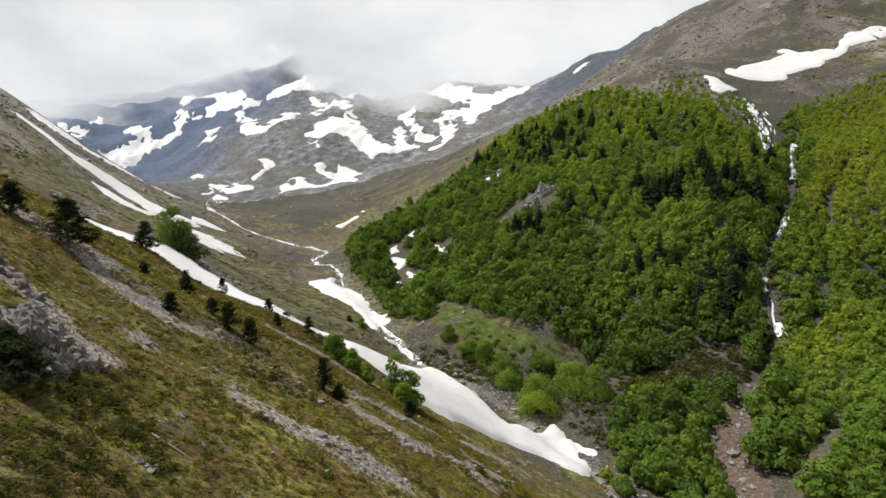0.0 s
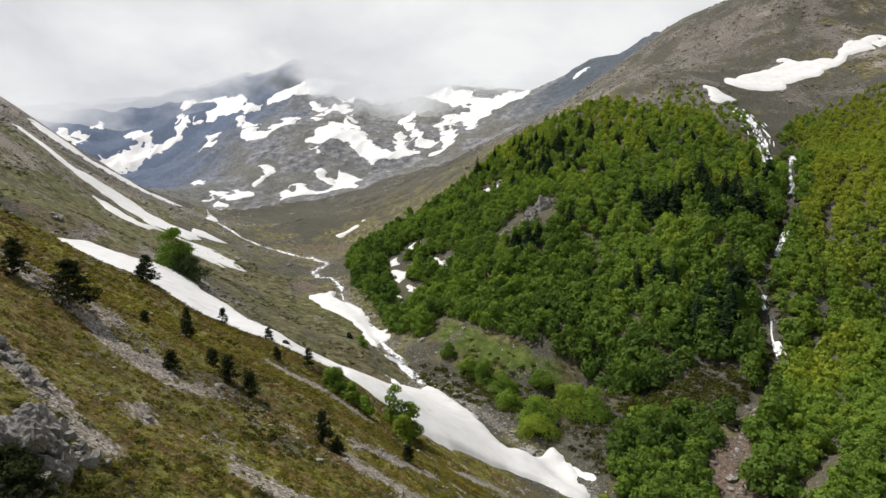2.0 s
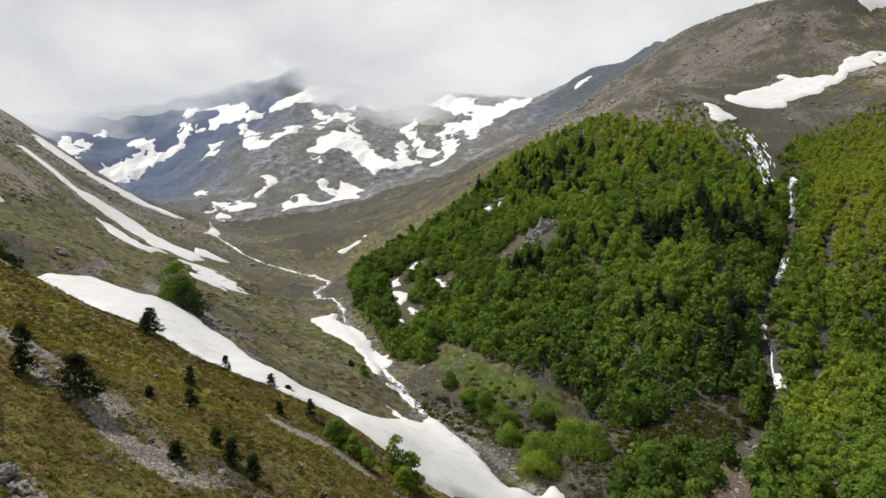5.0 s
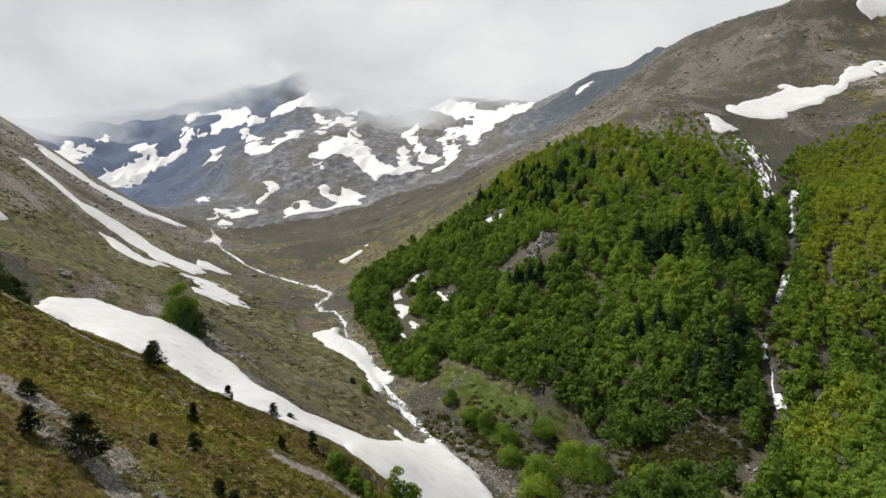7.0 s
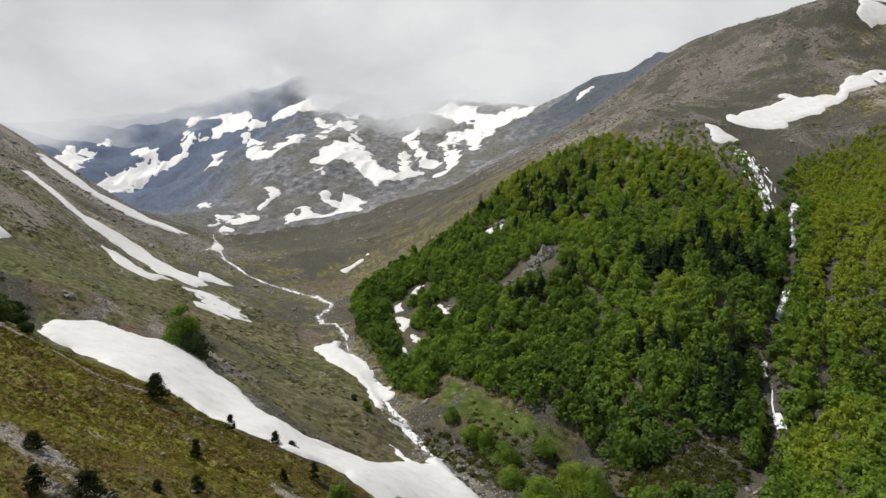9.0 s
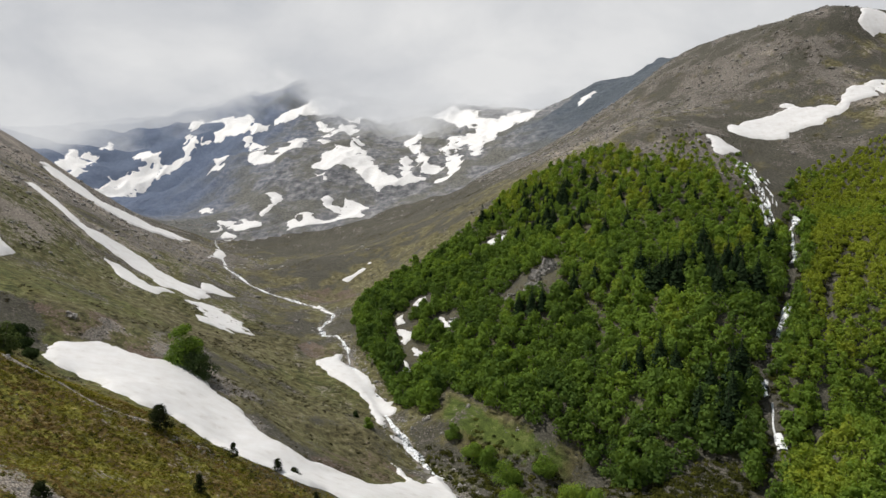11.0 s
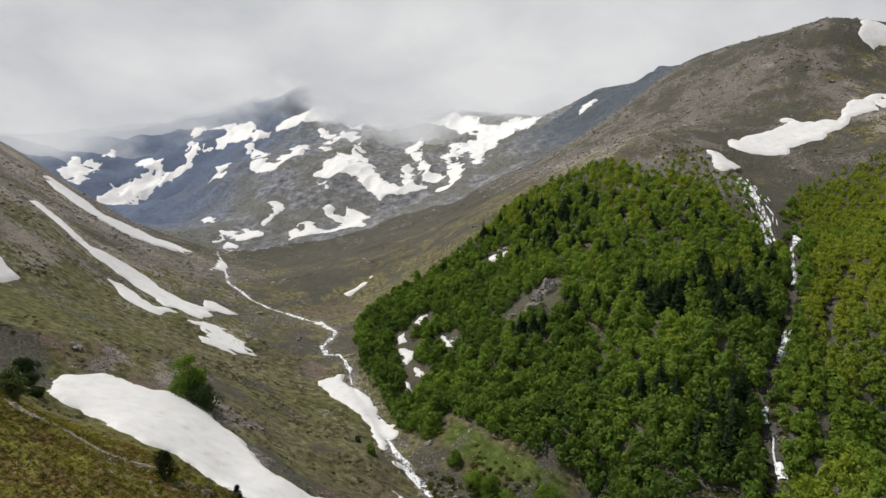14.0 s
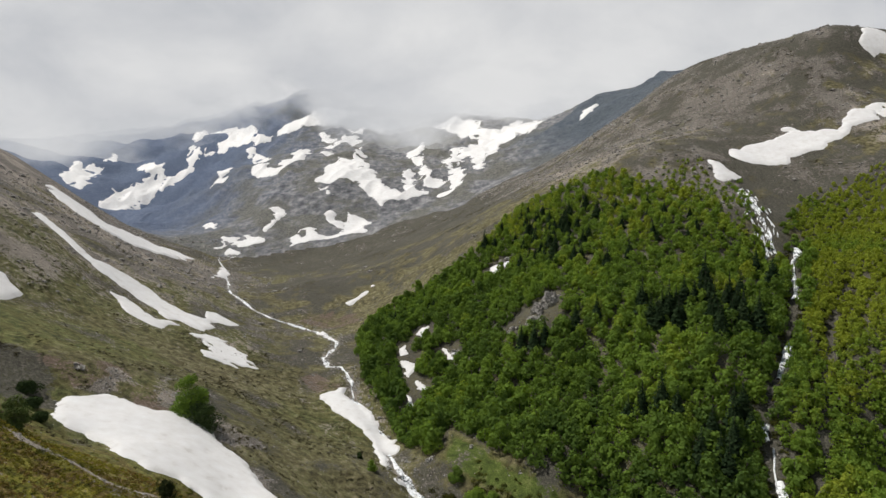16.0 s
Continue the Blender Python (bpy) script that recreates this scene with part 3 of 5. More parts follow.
    for ring in RED_EARTH:
        earth = np.maximum(earth, (0.52 + 0.3 * fleck) * ramp(inside(x, y, ring) + 2.5 * fleck, -3, 3))
    earth = earth + 0.10 * east * ramp(z, 90, 130) * (1 - ramp(y, 700, 900))
    return np.clip(rocky, 0, 1), np.clip(green, 0, 1), np.clip(heath, 0, 1), np.clip(earth, 0, 1)


def build_ground():
    gx, gy = np.meshgrid(GRID_X, GRID_Y)
    gz = ground(gx, gy)
    nx, ny = len(GRID_X), len(GRID_Y)
    verts = np.stack([gx.ravel(), gy.ravel(), gz.ravel()], 1)
    i = np.arange(nx * ny).reshape(ny, nx)
    faces = np.stack([i[:-1, :-1].ravel(), i[:-1, 1:].ravel(), i[1:, 1:].ravel(), i[1:, :-1].ravel()], 1)
    mid = verts[faces].mean(1)
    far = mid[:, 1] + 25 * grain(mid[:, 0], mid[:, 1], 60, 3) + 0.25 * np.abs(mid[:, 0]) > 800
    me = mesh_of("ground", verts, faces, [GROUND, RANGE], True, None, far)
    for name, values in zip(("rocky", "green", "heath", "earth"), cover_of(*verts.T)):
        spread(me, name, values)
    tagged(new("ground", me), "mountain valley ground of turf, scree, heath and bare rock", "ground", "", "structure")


build_ground()


# ---- snow ----
GULLY_SNOW = [(-109.5, 153.1), (-114.2, 164.5), (-110.4, 169.2), (-107.8, 174.5), (-102.4, 175.5), (-97.8, 175), (-92.9, 175.5), (-88.9, 177.9), (-84.7, 182.8), (-80.3, 180.2), (-74.2, 176), (-67.8, 170.8), (-60.8, 165.3), (-52.6, 155.5), (-45.9, 148.6), (-37.9, 146.4), (-34.4, 150.3), (-28.9, 152.8), (-23, 154), (-20, 161.3), (-15, 172.2), (-13.1, 179.2), (-16.6, 186.6), (-19.1, 192.7), (-16.2, 190.7), (-12.2, 182.2), (-7.8, 178.4), (-5.7, 179.7), (-5, 192), (-3, 191), (1, 178), (4, 171), (8, 162), (11, 153), (14.7, 144.7), (19.7, 144.3), (24.4, 145.9), (29.3, 148.5), (32, 147.3), (31.8, 144.9), (33.5, 142.1), (33, 137), (35, 131), (33, 126.5), (30.2, 126.4), (25.4, 127.5), (21.9, 129), (15.2, 128.5), (8.4, 125), (4.5, 122), (0, 117), (-5, 117), (-17, 122), (-22.5, 124.5), (-27.4, 127), (-31.4, 124), (-36, 124.5), (-39.6, 126), (-45, 126.5), (-50, 128), (-56, 131), (-61, 133.4), (-67, 135.5), (-71, 133.5), (-75, 134), (-82, 136), (-90, 143), (-97, 145), (-103.6, 146)]
VALLEY_SNOW = [(-66.6, 279.1), (-60.8, 286.1), (-54.7, 291.2), (-52.8, 284.1), (-46.5, 276.4), (-40.3, 271.9), (-37.1, 264.4), (-33.1, 257), (-28.6, 251), (-23.5, 242.5), (-23.4, 236.8), (-27.4, 234.5), (-25.8, 228.4), (-24.5, 220.8), (-27.5, 221.9), (-31.9, 238.2), (-34.4, 244.4), (-39.7, 250.5), (-45.5, 255.3), (-51.9, 262.1), (-60.7, 272.5)]
SNOW_RINGS = []


def snow_patch(label, ring, step, thick, fray, inset=0.0, holes=0.0):
    p = np.array(ring, float)
    pad = 2 * fray + 2 * step
    xs, ys = np.arange(p[:, 0].min() - pad, p[:, 0].max() + pad, step), np.arange(p[:, 1].min() - pad, p[:, 1].max() + pad, step)
    gx, gy = np.meshgrid(xs, ys)
    edge = inside(gx, gy, ring) + fray * (rough(gx, gy, 3 * step + 2.2 * fray, 5, 61) + 0.05)
    edge = edge + 0.7 * fray * rough(gx, gy, 2.6 * step + 1.0, 2, 63) - inset
    edge = edge - holes * ramp(rough(gx, gy * 1.6, 7, 3, 67), 0.1, 0.7)
    if fray >= 2:
        edge = edge - 4.0 * fray * ramp(rough(gx, gy, 9 * step, 4, 65), 0.62, 0.95)
    rise = np.clip(edge / (1.6 * step + 1.0), -1, 1)
    z = ground(gx, gy) + np.where(rise > 0, thick * np.sqrt(np.maximum(rise, 0)), 1.6 * rise * step) + 0.12 * rough(gx, gy, 9, 3, 71) * (rise > 0)
    i = np.arange(gx.size).reshape(gx.shape)
    quads = np.stack([i[:-1, :-1].ravel(), i[:-1, 1:].ravel(), i[1:, 1:].ravel(), i[1:, :-1].ravel()], 1)
    quads = quads[(rise.ravel()[quads] > -0.7).any(1)]
    used, back = np.unique(quads, return_inverse=True)
    verts = np.stack([gx.ravel(), gy.ravel(), z.ravel()], 1)[used]
    SNOW_RINGS.append(ring)
    me = mesh_of("snow_patch", verts, back.reshape(quads.shape), SNOW, True)
    tagged(new("snow_patch", me), label, "snow patch", "snow patches in the valley")


snow_patch("snow field high on the massif", [(-764, 1248), (-756, 1292), (-776, 1326), (-762, 1336), (-752, 1362), (-740, 1372), (-734, 1404), (-780, 1434), (-766, 1448), (-748, 1452), (-726, 1438), (-714, 1442), (-704, 1414), (-682, 1416), (-662, 1438), (-670, 1460), (-664, 1474), (-676, 1506), (-664, 1512), (-644, 1484), (-628, 1480), (-624, 1492), (-588, 1530), (-604, 1548), (-642, 1554), (-656, 1532), (-670, 1528), (-684, 1550), (-656, 1562), (-610, 1562), (-574, 1570), (-518, 1550), (-502, 1526), (-480, 1510), (-460, 1520), (-462, 1500), (-486, 1494), (-494, 1470), (-550, 1492), (-622, 1476), (-638, 1460), (-638, 1436), (-648, 1418), (-670, 1402), (-700, 1352), (-708, 1320), (-646, 1130), (-658, 1106)], 2.8, 1.2, 5)
snow_patch("snow field high on the massif", [(-878, 1286), (-874, 1316), (-898, 1394), (-882, 1392), (-868, 1368), (-852, 1444), (-856, 1468), (-838, 1464), (-830, 1438), (-838, 1400), (-836, 1366), (-802, 1250), (-836, 1260)], 2.8, 1.2, 5)
snow_patch("small snow patch on the massif", [(-478, 1148), (-480, 1164), (-466, 1166), (-552, 1398), (-544, 1404), (-448, 1188), (-450, 1144)], 2.8, 1.2, 5)
snow_patch("snow field on the massif", [(-512, 1444), (-514, 1464), (-488, 1454), (-476, 1428), (-440, 1382), (-402, 1294), (-358, 1134), (-332, 1110), (-346, 1194), (-332, 1204), (-364, 1376), (-356, 1396), (-342, 1410), (-330, 1384), (-304, 1212), (-322, 1072), (-346, 1082), (-384, 1116), (-422, 1256), (-484, 1422)], 2.8, 1.2, 5)
snow_patch("snow field under the cloudy summit", [(-458, 1522), (-456, 1538), (-440, 1538), (-424, 1548), (-406, 1572), (-380, 1586), (-370, 1610), (-310, 1626), (-246, 1612), (-298, 1560), (-308, 1530), (-352, 1528), (-392, 1516), (-414, 1494), (-430, 1494)], 2.8, 1.2, 5)
snow_patch("large forked snow field on the massif", [(-234, 976), (-228, 1006), (-232, 1048), (-224, 1060), (-232, 1124), (-212, 1090), (-226, 1176), (-212, 1178), (-200, 1142), (-208, 1342), (-150, 1060), (-138, 1042), (-116, 970), (-74, 930), (-84, 1000), (-84, 1058), (-72, 1082), (-62, 970), (-54, 946), (-44, 958), (-54, 1040), (-72, 1212), (-102, 1290), (-100, 1356), (-80, 1366), (-76, 1400), (-64, 1408), (-66, 1288), (-44, 1044), (-30, 986), (-10, 958), (-34, 936), (-40, 922), (-70, 912), (-106, 914), (-108, 900), (-158, 978), (-174, 978), (-196, 964)], 2.8, 1.2, 5)
snow_patch("snow strip above the fork", [(-334, 1500), (-280, 1466), (-226, 1480), (-220, 1442), (-240, 1428), (-262, 1438), (-282, 1412), (-288, 1334), (-308, 1430), (-290, 1444), (-324, 1464)], 2.8, 1.2, 5)
snow_patch("large snow field below the pass", [(2, 1610), (48, 1570), (88, 1524), (74, 1486), (92, 1436), (120, 1442), (174, 1516), (220, 1410), (176, 1214), (160, 1222), (150, 1340), (126, 1282), (72, 1064), (60, 1058), (54, 960), (42, 946), (34, 1174), (18, 1076), (8, 1070), (16, 980), (24, 938), (20, 906), (8, 906), (-4, 892), (-42, 902), (2, 912), (-4, 954), (2, 970), (-18, 1100), (-4, 1196), (2, 1330), (20, 1288), (46, 1328), (66, 1318), (58, 1390), (30, 1436), (-12, 1534), (-50, 1548)], 2.8, 1.2, 5)
snow_patch("snow drift at the foot of the massif", [(-212, 758), (-216, 784), (-204, 816), (-190, 810), (-182, 794), (-170, 794), (-148, 814), (-182, 842), (-190, 862), (-184, 888), (-174, 874), (-166, 852), (-154, 840), (-160, 884), (-116, 846), (-122, 806), (-112, 792), (-160, 786)], 1.9, 1.0, 3.0)
snow_patch("snow drift at the foot of the massif", [(-308, 738), (-294, 748), (-306, 772), (-300, 784), (-286, 778), (-256, 816), (-254, 832), (-262, 862), (-272, 872), (-266, 882), (-254, 878), (-246, 864), (-246, 826), (-256, 796), (-266, 786), (-254, 780), (-248, 766), (-258, 756), (-286, 746), (-268, 730), (-272, 714)], 1.9, 1.0, 3.0)
snow_patch("small snow patch on the massif", [(-368, 866), (-368, 880), (-352, 858), (-342, 828)], 2.8, 1.2, 5)
snow_patch("small snow patch on the massif", [(-220, 958), (-208, 954), (-188, 928), (-182, 918), (-198, 924)], 1.9, 1.0, 3.0)
snow_patch("small snow patch on the massif", [(-266, 1526), (-248, 1524), (-224, 1542), (-228, 1496), (-250, 1490)], 2.8, 1.2, 5)
snow_patch("small snow patch on the massif", [(-222, 1578), (-200, 1596), (-178, 1568), (-180, 1544), (-198, 1546)], 2.8, 1.2, 5)
snow_patch("small snow patch on the massif", [(-278, 1248), (-258, 1280), (-248, 1228), (-272, 1232)], 2.8, 1.2, 5)
snow_patch("long streak of snow down a stony slope", [(-254.1, 346.4), (-263.3, 366.2), (-234.7, 350), (-208.1, 333.6), (-204.2, 340.4), (-193.7, 344.8), (-181.8, 344), (-161.2, 335.4), (-151.2, 334.8), (-148.5, 338.3), (-154, 352.7), (-152, 360.2), (-143.2, 359.9), (-131.6, 356.9), (-133.4, 346.2), (-139.3, 341.6), (-141, 333.8), (-134.9, 330.6), (-136, 314.1), (-142.2, 311.1), (-150.4, 312.6), (-152.9, 305.2), (-165, 314.4), (-171.7, 315.6), (-182.5, 318.8), (-193.6, 319.7), (-201.9, 320.8), (-215.3, 325.3), (-232, 334.1)], 1.0, 0.8, 0.8, 1.5)
snow_patch("short streak of snow on a stony slope", [(-183, 302.7), (-180.6, 306.5), (-178.5, 311.6), (-171.4, 309.6), (-162.4, 303.6), (-155.2, 299.3), (-153.8, 310.1), (-145.7, 307.6), (-147.2, 299.7), (-143.9, 282.6), (-148.5, 280), (-156.5, 282.1), (-163.9, 283.2), (-171, 290.8), (-178.1, 299.6)], 1.0, 0.8, 0.8, 1.3)
snow_patch("narrow snow streak below the ridge", [(-351.3, 495.4), (-353.8, 513), (-337.9, 515), (-323.1, 519), (-307.9, 514.3), (-307.3, 544.3), (-310.2, 590.2), (-305.6, 634.8), (-285, 630.3), (-271.9, 575.8), (-272.4, 532.5), (-276.9, 511.8), (-278.6, 484.3), (-285, 467.9), (-303.2, 468.2), (-323.3, 474.6)], 1.5, 1.3, 2)
snow_patch("small snow patch on a grassy slope", [(-192.1, 230), (-191.1, 236), (-187.9, 237.8), (-182.9, 235.7), (-176.6, 230.1), (-173.6, 221.6), (-172.8, 213.6), (-170.5, 201.8)], 1.5, 1.3, 1.2)
snow_patch("snow remnant beside the upper stream", [(-234, 560), (-262, 658), (-254.4, 646.1), (-243.5, 629.1), (-232, 592.7), (-236.7, 589.6)], 1.5, 1.3, 1.2)
snow_patch("large snow field under the ridge", [(204.3, 435.5), (212, 443.3), (217.7, 439.4), (224.8, 447.6), (235.7, 447.9), (262.8, 455), (256, 459.2), (263.8, 461.1), (268.9, 451.4), (279.1, 448.1), (290.4, 440.5), (309.6, 464.4), (318.2, 467.4), (329.2, 465.2), (329.6, 459.9), (322.1, 446.6), (301.5, 443.3), (289.2, 431.8), (274.1, 429.1), (267.2, 422.8), (261, 424.3), (243.5, 421.2), (238.1, 414.1), (217.6, 417.4), (207.2, 422.1)], 1.5, 1.3, 1.2)
snow_patch("steep snow patch among pale rocks", [(183.5, 418), (189.9, 416.1), (196.9, 397.8), (181.5, 388.6), (179.5, 394.5)], 1.5, 1.3, 1.2)
snow_patch("thin broken snow below a streak", [(-137.2, 296.8), (-136.4, 315.2), (-124.5, 312.4), (-113.6, 307.5), (-107.7, 299.4), (-100.1, 289.7), (-96.5, 289.2), (-102, 283), (-103.8, 276.8), (-107.7, 276.4), (-113.7, 274.4), (-119.8, 270), (-124.9, 277.5), (-123, 285), (-130, 293.5)], 0.7, 0.5, 1.2, 0.7, 4.5)
snow_patch("broad tongue of old snow filling a gully down to the stream", GULLY_SNOW, 0.8, 1.1, 0.9)
snow_patch("old snow bridge lying over the stream bed", VALLEY_SNOW, 0.8, 1.0, 1.1)
snow_patch("snow remnant beside the stream", [(-94.9, 393.5), (-90.5, 400.1), (-74.1, 372.7), (-79.5, 375.4), (-89, 384.8)], 1.2, 0.9, 0.8)
snow_patch("thin snow strip in a side gully", [(-83.4, 452.4), (-75.1, 464.9), (-65.8, 474.5), (-67.1, 463.7), (-75.8, 455.2), (-80, 448.3)], 1.8, 1.3, 2)
snow_patch("snow patch near the ridge", [(380, 562), (406.5, 586.2), (440.7, 560.9), (405.2, 552.3), (390, 553)], 2.5, 2, 3)
snow_patch("snow patch near the ridge", [(327.9, 466.8), (344.8, 470.9), (348.6, 453.6), (330.4, 450)], 2.5, 2, 2)
snow_patch("thin snow streak on a shaded ridge", [(212, 975), (252, 1092), (272, 1098), (228, 950)], 3.6, 3.5, 4.4)
for patch in ([(-20.3, 336.5), (-17.5, 340.7), (-13.9, 341.8), (-12.3, 333.5), (-16.8, 331.4)],
              [(-30, 326.3), (-26.6, 327.6), (-24.6, 317.7), (-28.3, 317.8)],
              [(-27.2, 311.9), (-21.2, 310.2), (-19.9, 303.6), (-22.4, 296.9), (-25, 303.8)],
              [(-17.7, 291.3), (-13.5, 287.5), (-12.9, 282.2), (-17.2, 284.2)],
              [(-22.1, 278), (-18.4, 275.5), (-17.6, 268.1), (-20.5, 267.2)],
              [(-4.4, 313.5), (1.7, 308), (3.5, 301.5), (-1.3, 302.9)],
              [(24.3, 385.9), (29.9, 390.5), (37.7, 385.2), (34.3, 379.8), (26.7, 376.7)]):
    snow_patch("snow remnant among the trees", patch, 0.5, 0.7, 0.9)
snow_patch("thin broken edge of old snow over the stream", [(33.7, 142.7), (37.1, 139.1), (38.7, 136.3), (35.5, 137.4), (33.8, 140.5)], 0.6, 0.7, 0.5)
snow_patch("snow remnant beside the stream", [(-22.6, 213.5), (-19.9, 215.6), (-16, 212.9), (-19.5, 211.5)], 0.6, 0.7, 0.5)
snow_patch("snow remnant beside the stream", [(-15.8, 210.3), (-11.7, 209.2), (-8.3, 203), (-11.7, 205.3)], 0.6, 0.7, 0.5)


# ---- water ----
def ribbon(name, line, wide, label, category, lift=0.35, step=1.5, seed=0, sway=0.0):
    """Running water along a line of (x, y), laid over the ground."""
    p = np.array(line, float)
    at = np.r_[0, np.cumsum(np.hypot(*np.diff(p, axis=0).T))]
    s = np.arange(0, at[-1], step)
    x, y = np.interp(s, at, p[:, 0]), np.interp(s, at, p[:, 1])
    x, y = x + 0.8 * grain(s, 0 * s, 7, seed) + sway * grain(s, 0 * s + 20, 24, seed), y + 0.8 * grain(s, 0 * s + 50, 7, seed) + sway * grain(s, 0 * s + 70, 24, seed)
    tx, ty = np.gradient(x), np.gradient(y)
    n = np.hypot(tx, ty)
    half = wide * np.maximum(0.5 + 0.42 * grain(s, 0 * s + 9, 6 + 2 * step, seed + 3), 0.06)
    across = np.linspace(-1, 1, 7)
    gx, gy = x[:, None] - across * (ty / n * half)[:, None], y[:, None] + across * (tx / n * half)[:, None]
    gz = ground(gx, gy) + lift * (1 - 1.9 * np.abs(across) ** 3) + 0.22 * rough(gx, gy, 2.5, 3, seed + 9)
    i = np.arange(gx.size).reshape(gx.shape)
    quads = np.stack([i[:-1, :-1].ravel(), i[:-1, 1:].ravel(), i[1:, 1:].ravel(), i[1:, :-1].ravel()], 1)
    me = mesh_of(name, np.stack([gx.ravel(), gy.ravel(), gz.ravel()], 1), quads, WATER, True)
    return tagged(new(name, me), label, category, "", "structure")


ribbon("water_stream", STREAM[5:15], 2.8, "white foaming mountain stream in a stony bed", "stream", 0.5, 1.0, 1, 0.6)
ribbon("water_middle_stream", STREAM[14:25], 2.5, "white foaming mountain stream in a stony bed", "stream", 0.5, 1.0, 3, 0.6)
ribbon("water_upper_stream", STREAM[24:31], 2.6, "thin white upper stream in the valley head", "stream", 0.6, 1.5, 2, 1.0)
def cascade(line, count, spread_, label):
    """Many thin broken strands of white water over a rock face."""
    r = np.random.default_rng(77)
    p = np.array(line, float)
    at = np.r_[0, np.cumsum(np.hypot(*np.diff(p, axis=0).T))]
    pieces = []
    for k in range(count):
        u0 = r.uniform(0, 0.9) * at[-1]
        s_ = np.arange(u0, min(u0 + r.uniform(2.5, 8), at[-1]), 0.8)
        if len(s_) < 3:
            continue
        off = r.normal() * spread_ * (0.55 + 0.45 * math.sin(math.pi * u0 / at[-1]))
        x = np.interp(s_, at, p[:, 0]) + off + 0.7 * grain(s_, 0 * s_ + 9 * k, 3, 5)
        y = np.interp(s_, at, p[:, 1]) + 0.4 * off
        half = r.uniform(0.2, 0.6) * np.sin(np.linspace(0.15, math.pi - 0.1, len(s_)))
        across = np.linspace(-1, 1, 4)
        gx, gy = x[:, None] + across * half[:, None], y[:, None] - across * 0.4 * half[:, None]
        gz = ground(gx, gy) + 0.55 * (1 - 0.9 * across ** 2)
        i = np.arange(gx.size).reshape(gx.shape)
        quads = np.stack([i[:-1, :-1].ravel(), i[:-1, 1:].ravel(), i[1:, 1:].ravel(), i[1:, :-1].ravel()], 1)
        pieces.append((np.stack([gx.ravel(), gy.ravel(), gz.ravel()], 1), quads))
    tagged(new("waterfall_cascade", mesh_of("waterfall_cascade", *joined(pieces), WATER, True)), label, "waterfall", "", "structure")


def joined(pieces):
    verts, faces, base = [], [], 0
    for v, f in pieces:
        verts.append(v)
        faces.append(f + base)
        base += len(v)
    return np.concatenate(verts), np.concatenate(faces)


cascade(CASCADE, 150, 3.6, "white water spreading in strands over pale rocks")
ribbon("waterfall_upper", FALL[:4], 4.0, "white waterfall in a dark rock gully", "waterfall", 1.0, 0.8, 5)
ribbon("waterfall_middle", FALL[5:8], 4.2, "white cascade between forested banks", "waterfall", 1.0, 0.8, 6)
ribbon("waterfall_lower", [(115.0, 207.5), (114.2, 205.2), (113.9, 201.8)], 3.6, "white cascade at the foot of the forest", "waterfall", 0.8, 0.6, 7)
ribbon("waterfall_thread", FALL[11:14], 1.4, "thin thread of falling water", "waterfall", 0.6, 0.8, 8)
ribbon("waterfall_foot", FALL[13:15], 3.2, "white cascade at the foot of the forest", "waterfall", 0.7, 0.6, 9)


# ---- plants ----
def leaves_at(centres, normals, sizes, rng, stretch=1.25):
    """Small leaf clumps: one ragged triangle each, facing about along its normal."""
    n = len(centres)
    normals = normals / np.linalg.norm(normals, axis=1, keepdims=True)
    u = np.cross(normals, rng.normal(size=(n, 3)))
    u /= np.linalg.norm(u, axis=1, keepdims=True)
    v = np.cross(normals, u)
    s = sizes[:, None] * 1.25
    tip = rng.uniform(0.4, 0.65, (n, 3, 1))
    a = centres + s * (u * tip[:, 0] * stretch)
    b = centres + s * (-0.5 * u + 0.866 * v) * tip[:, 1]
    c = centres + s * (-0.5 * u - 0.866 * v) * tip[:, 2]
    return np.stack([a, b, c], 1).reshape(-1, 3), np.arange(3 * n).reshape(n, 3)


def leafy_crown(rng, radius, tall, leaves, base=0.22, leaf=0.55, lobes=11):
    """An uneven broadleaf crown: clumps over a heap of lobes."""
    k = lobes
    angle, rise = rng.uniform(0, 2 * math.pi, k), rng.uniform(0.0, 1.0, k) ** 1.15
    reach = radius * rng.uniform(0.25, 0.62, k) * (1.1 - 0.75 * rise ** 2)
    mid = np.stack([reach * np.cos(angle), reach * np.sin(angle), tall * (base + 0.08 + rise * (0.80 - base))], 1)
    size = radius * rng.uniform(0.34, 0.55, k) * (1.08 - 0.35 * rise)
    pick = rng.choice(k, leaves, p=size ** 2 / (size ** 2).sum())
    way = rng.normal(size=(leaves, 3))
    way[:, 2] = np.abs(way[:, 2]) * 1.0 - 0.5
    way /= np.linalg.norm(way, axis=1, keepdims=True)
    flat = np.array([1.0, 1.0, 0.82])
    at = mid[pick] + way * size[pick][:, None] * flat * rng.uniform(0.72, 1.08, (leaves, 1))
    facing = way + rng.normal(scale=0.22, size=(leaves, 3)) + (0, 0, 0.2)
    return leaves_at(at, facing, leaf * rng.uniform(0.7, 1.35, leaves), rng)


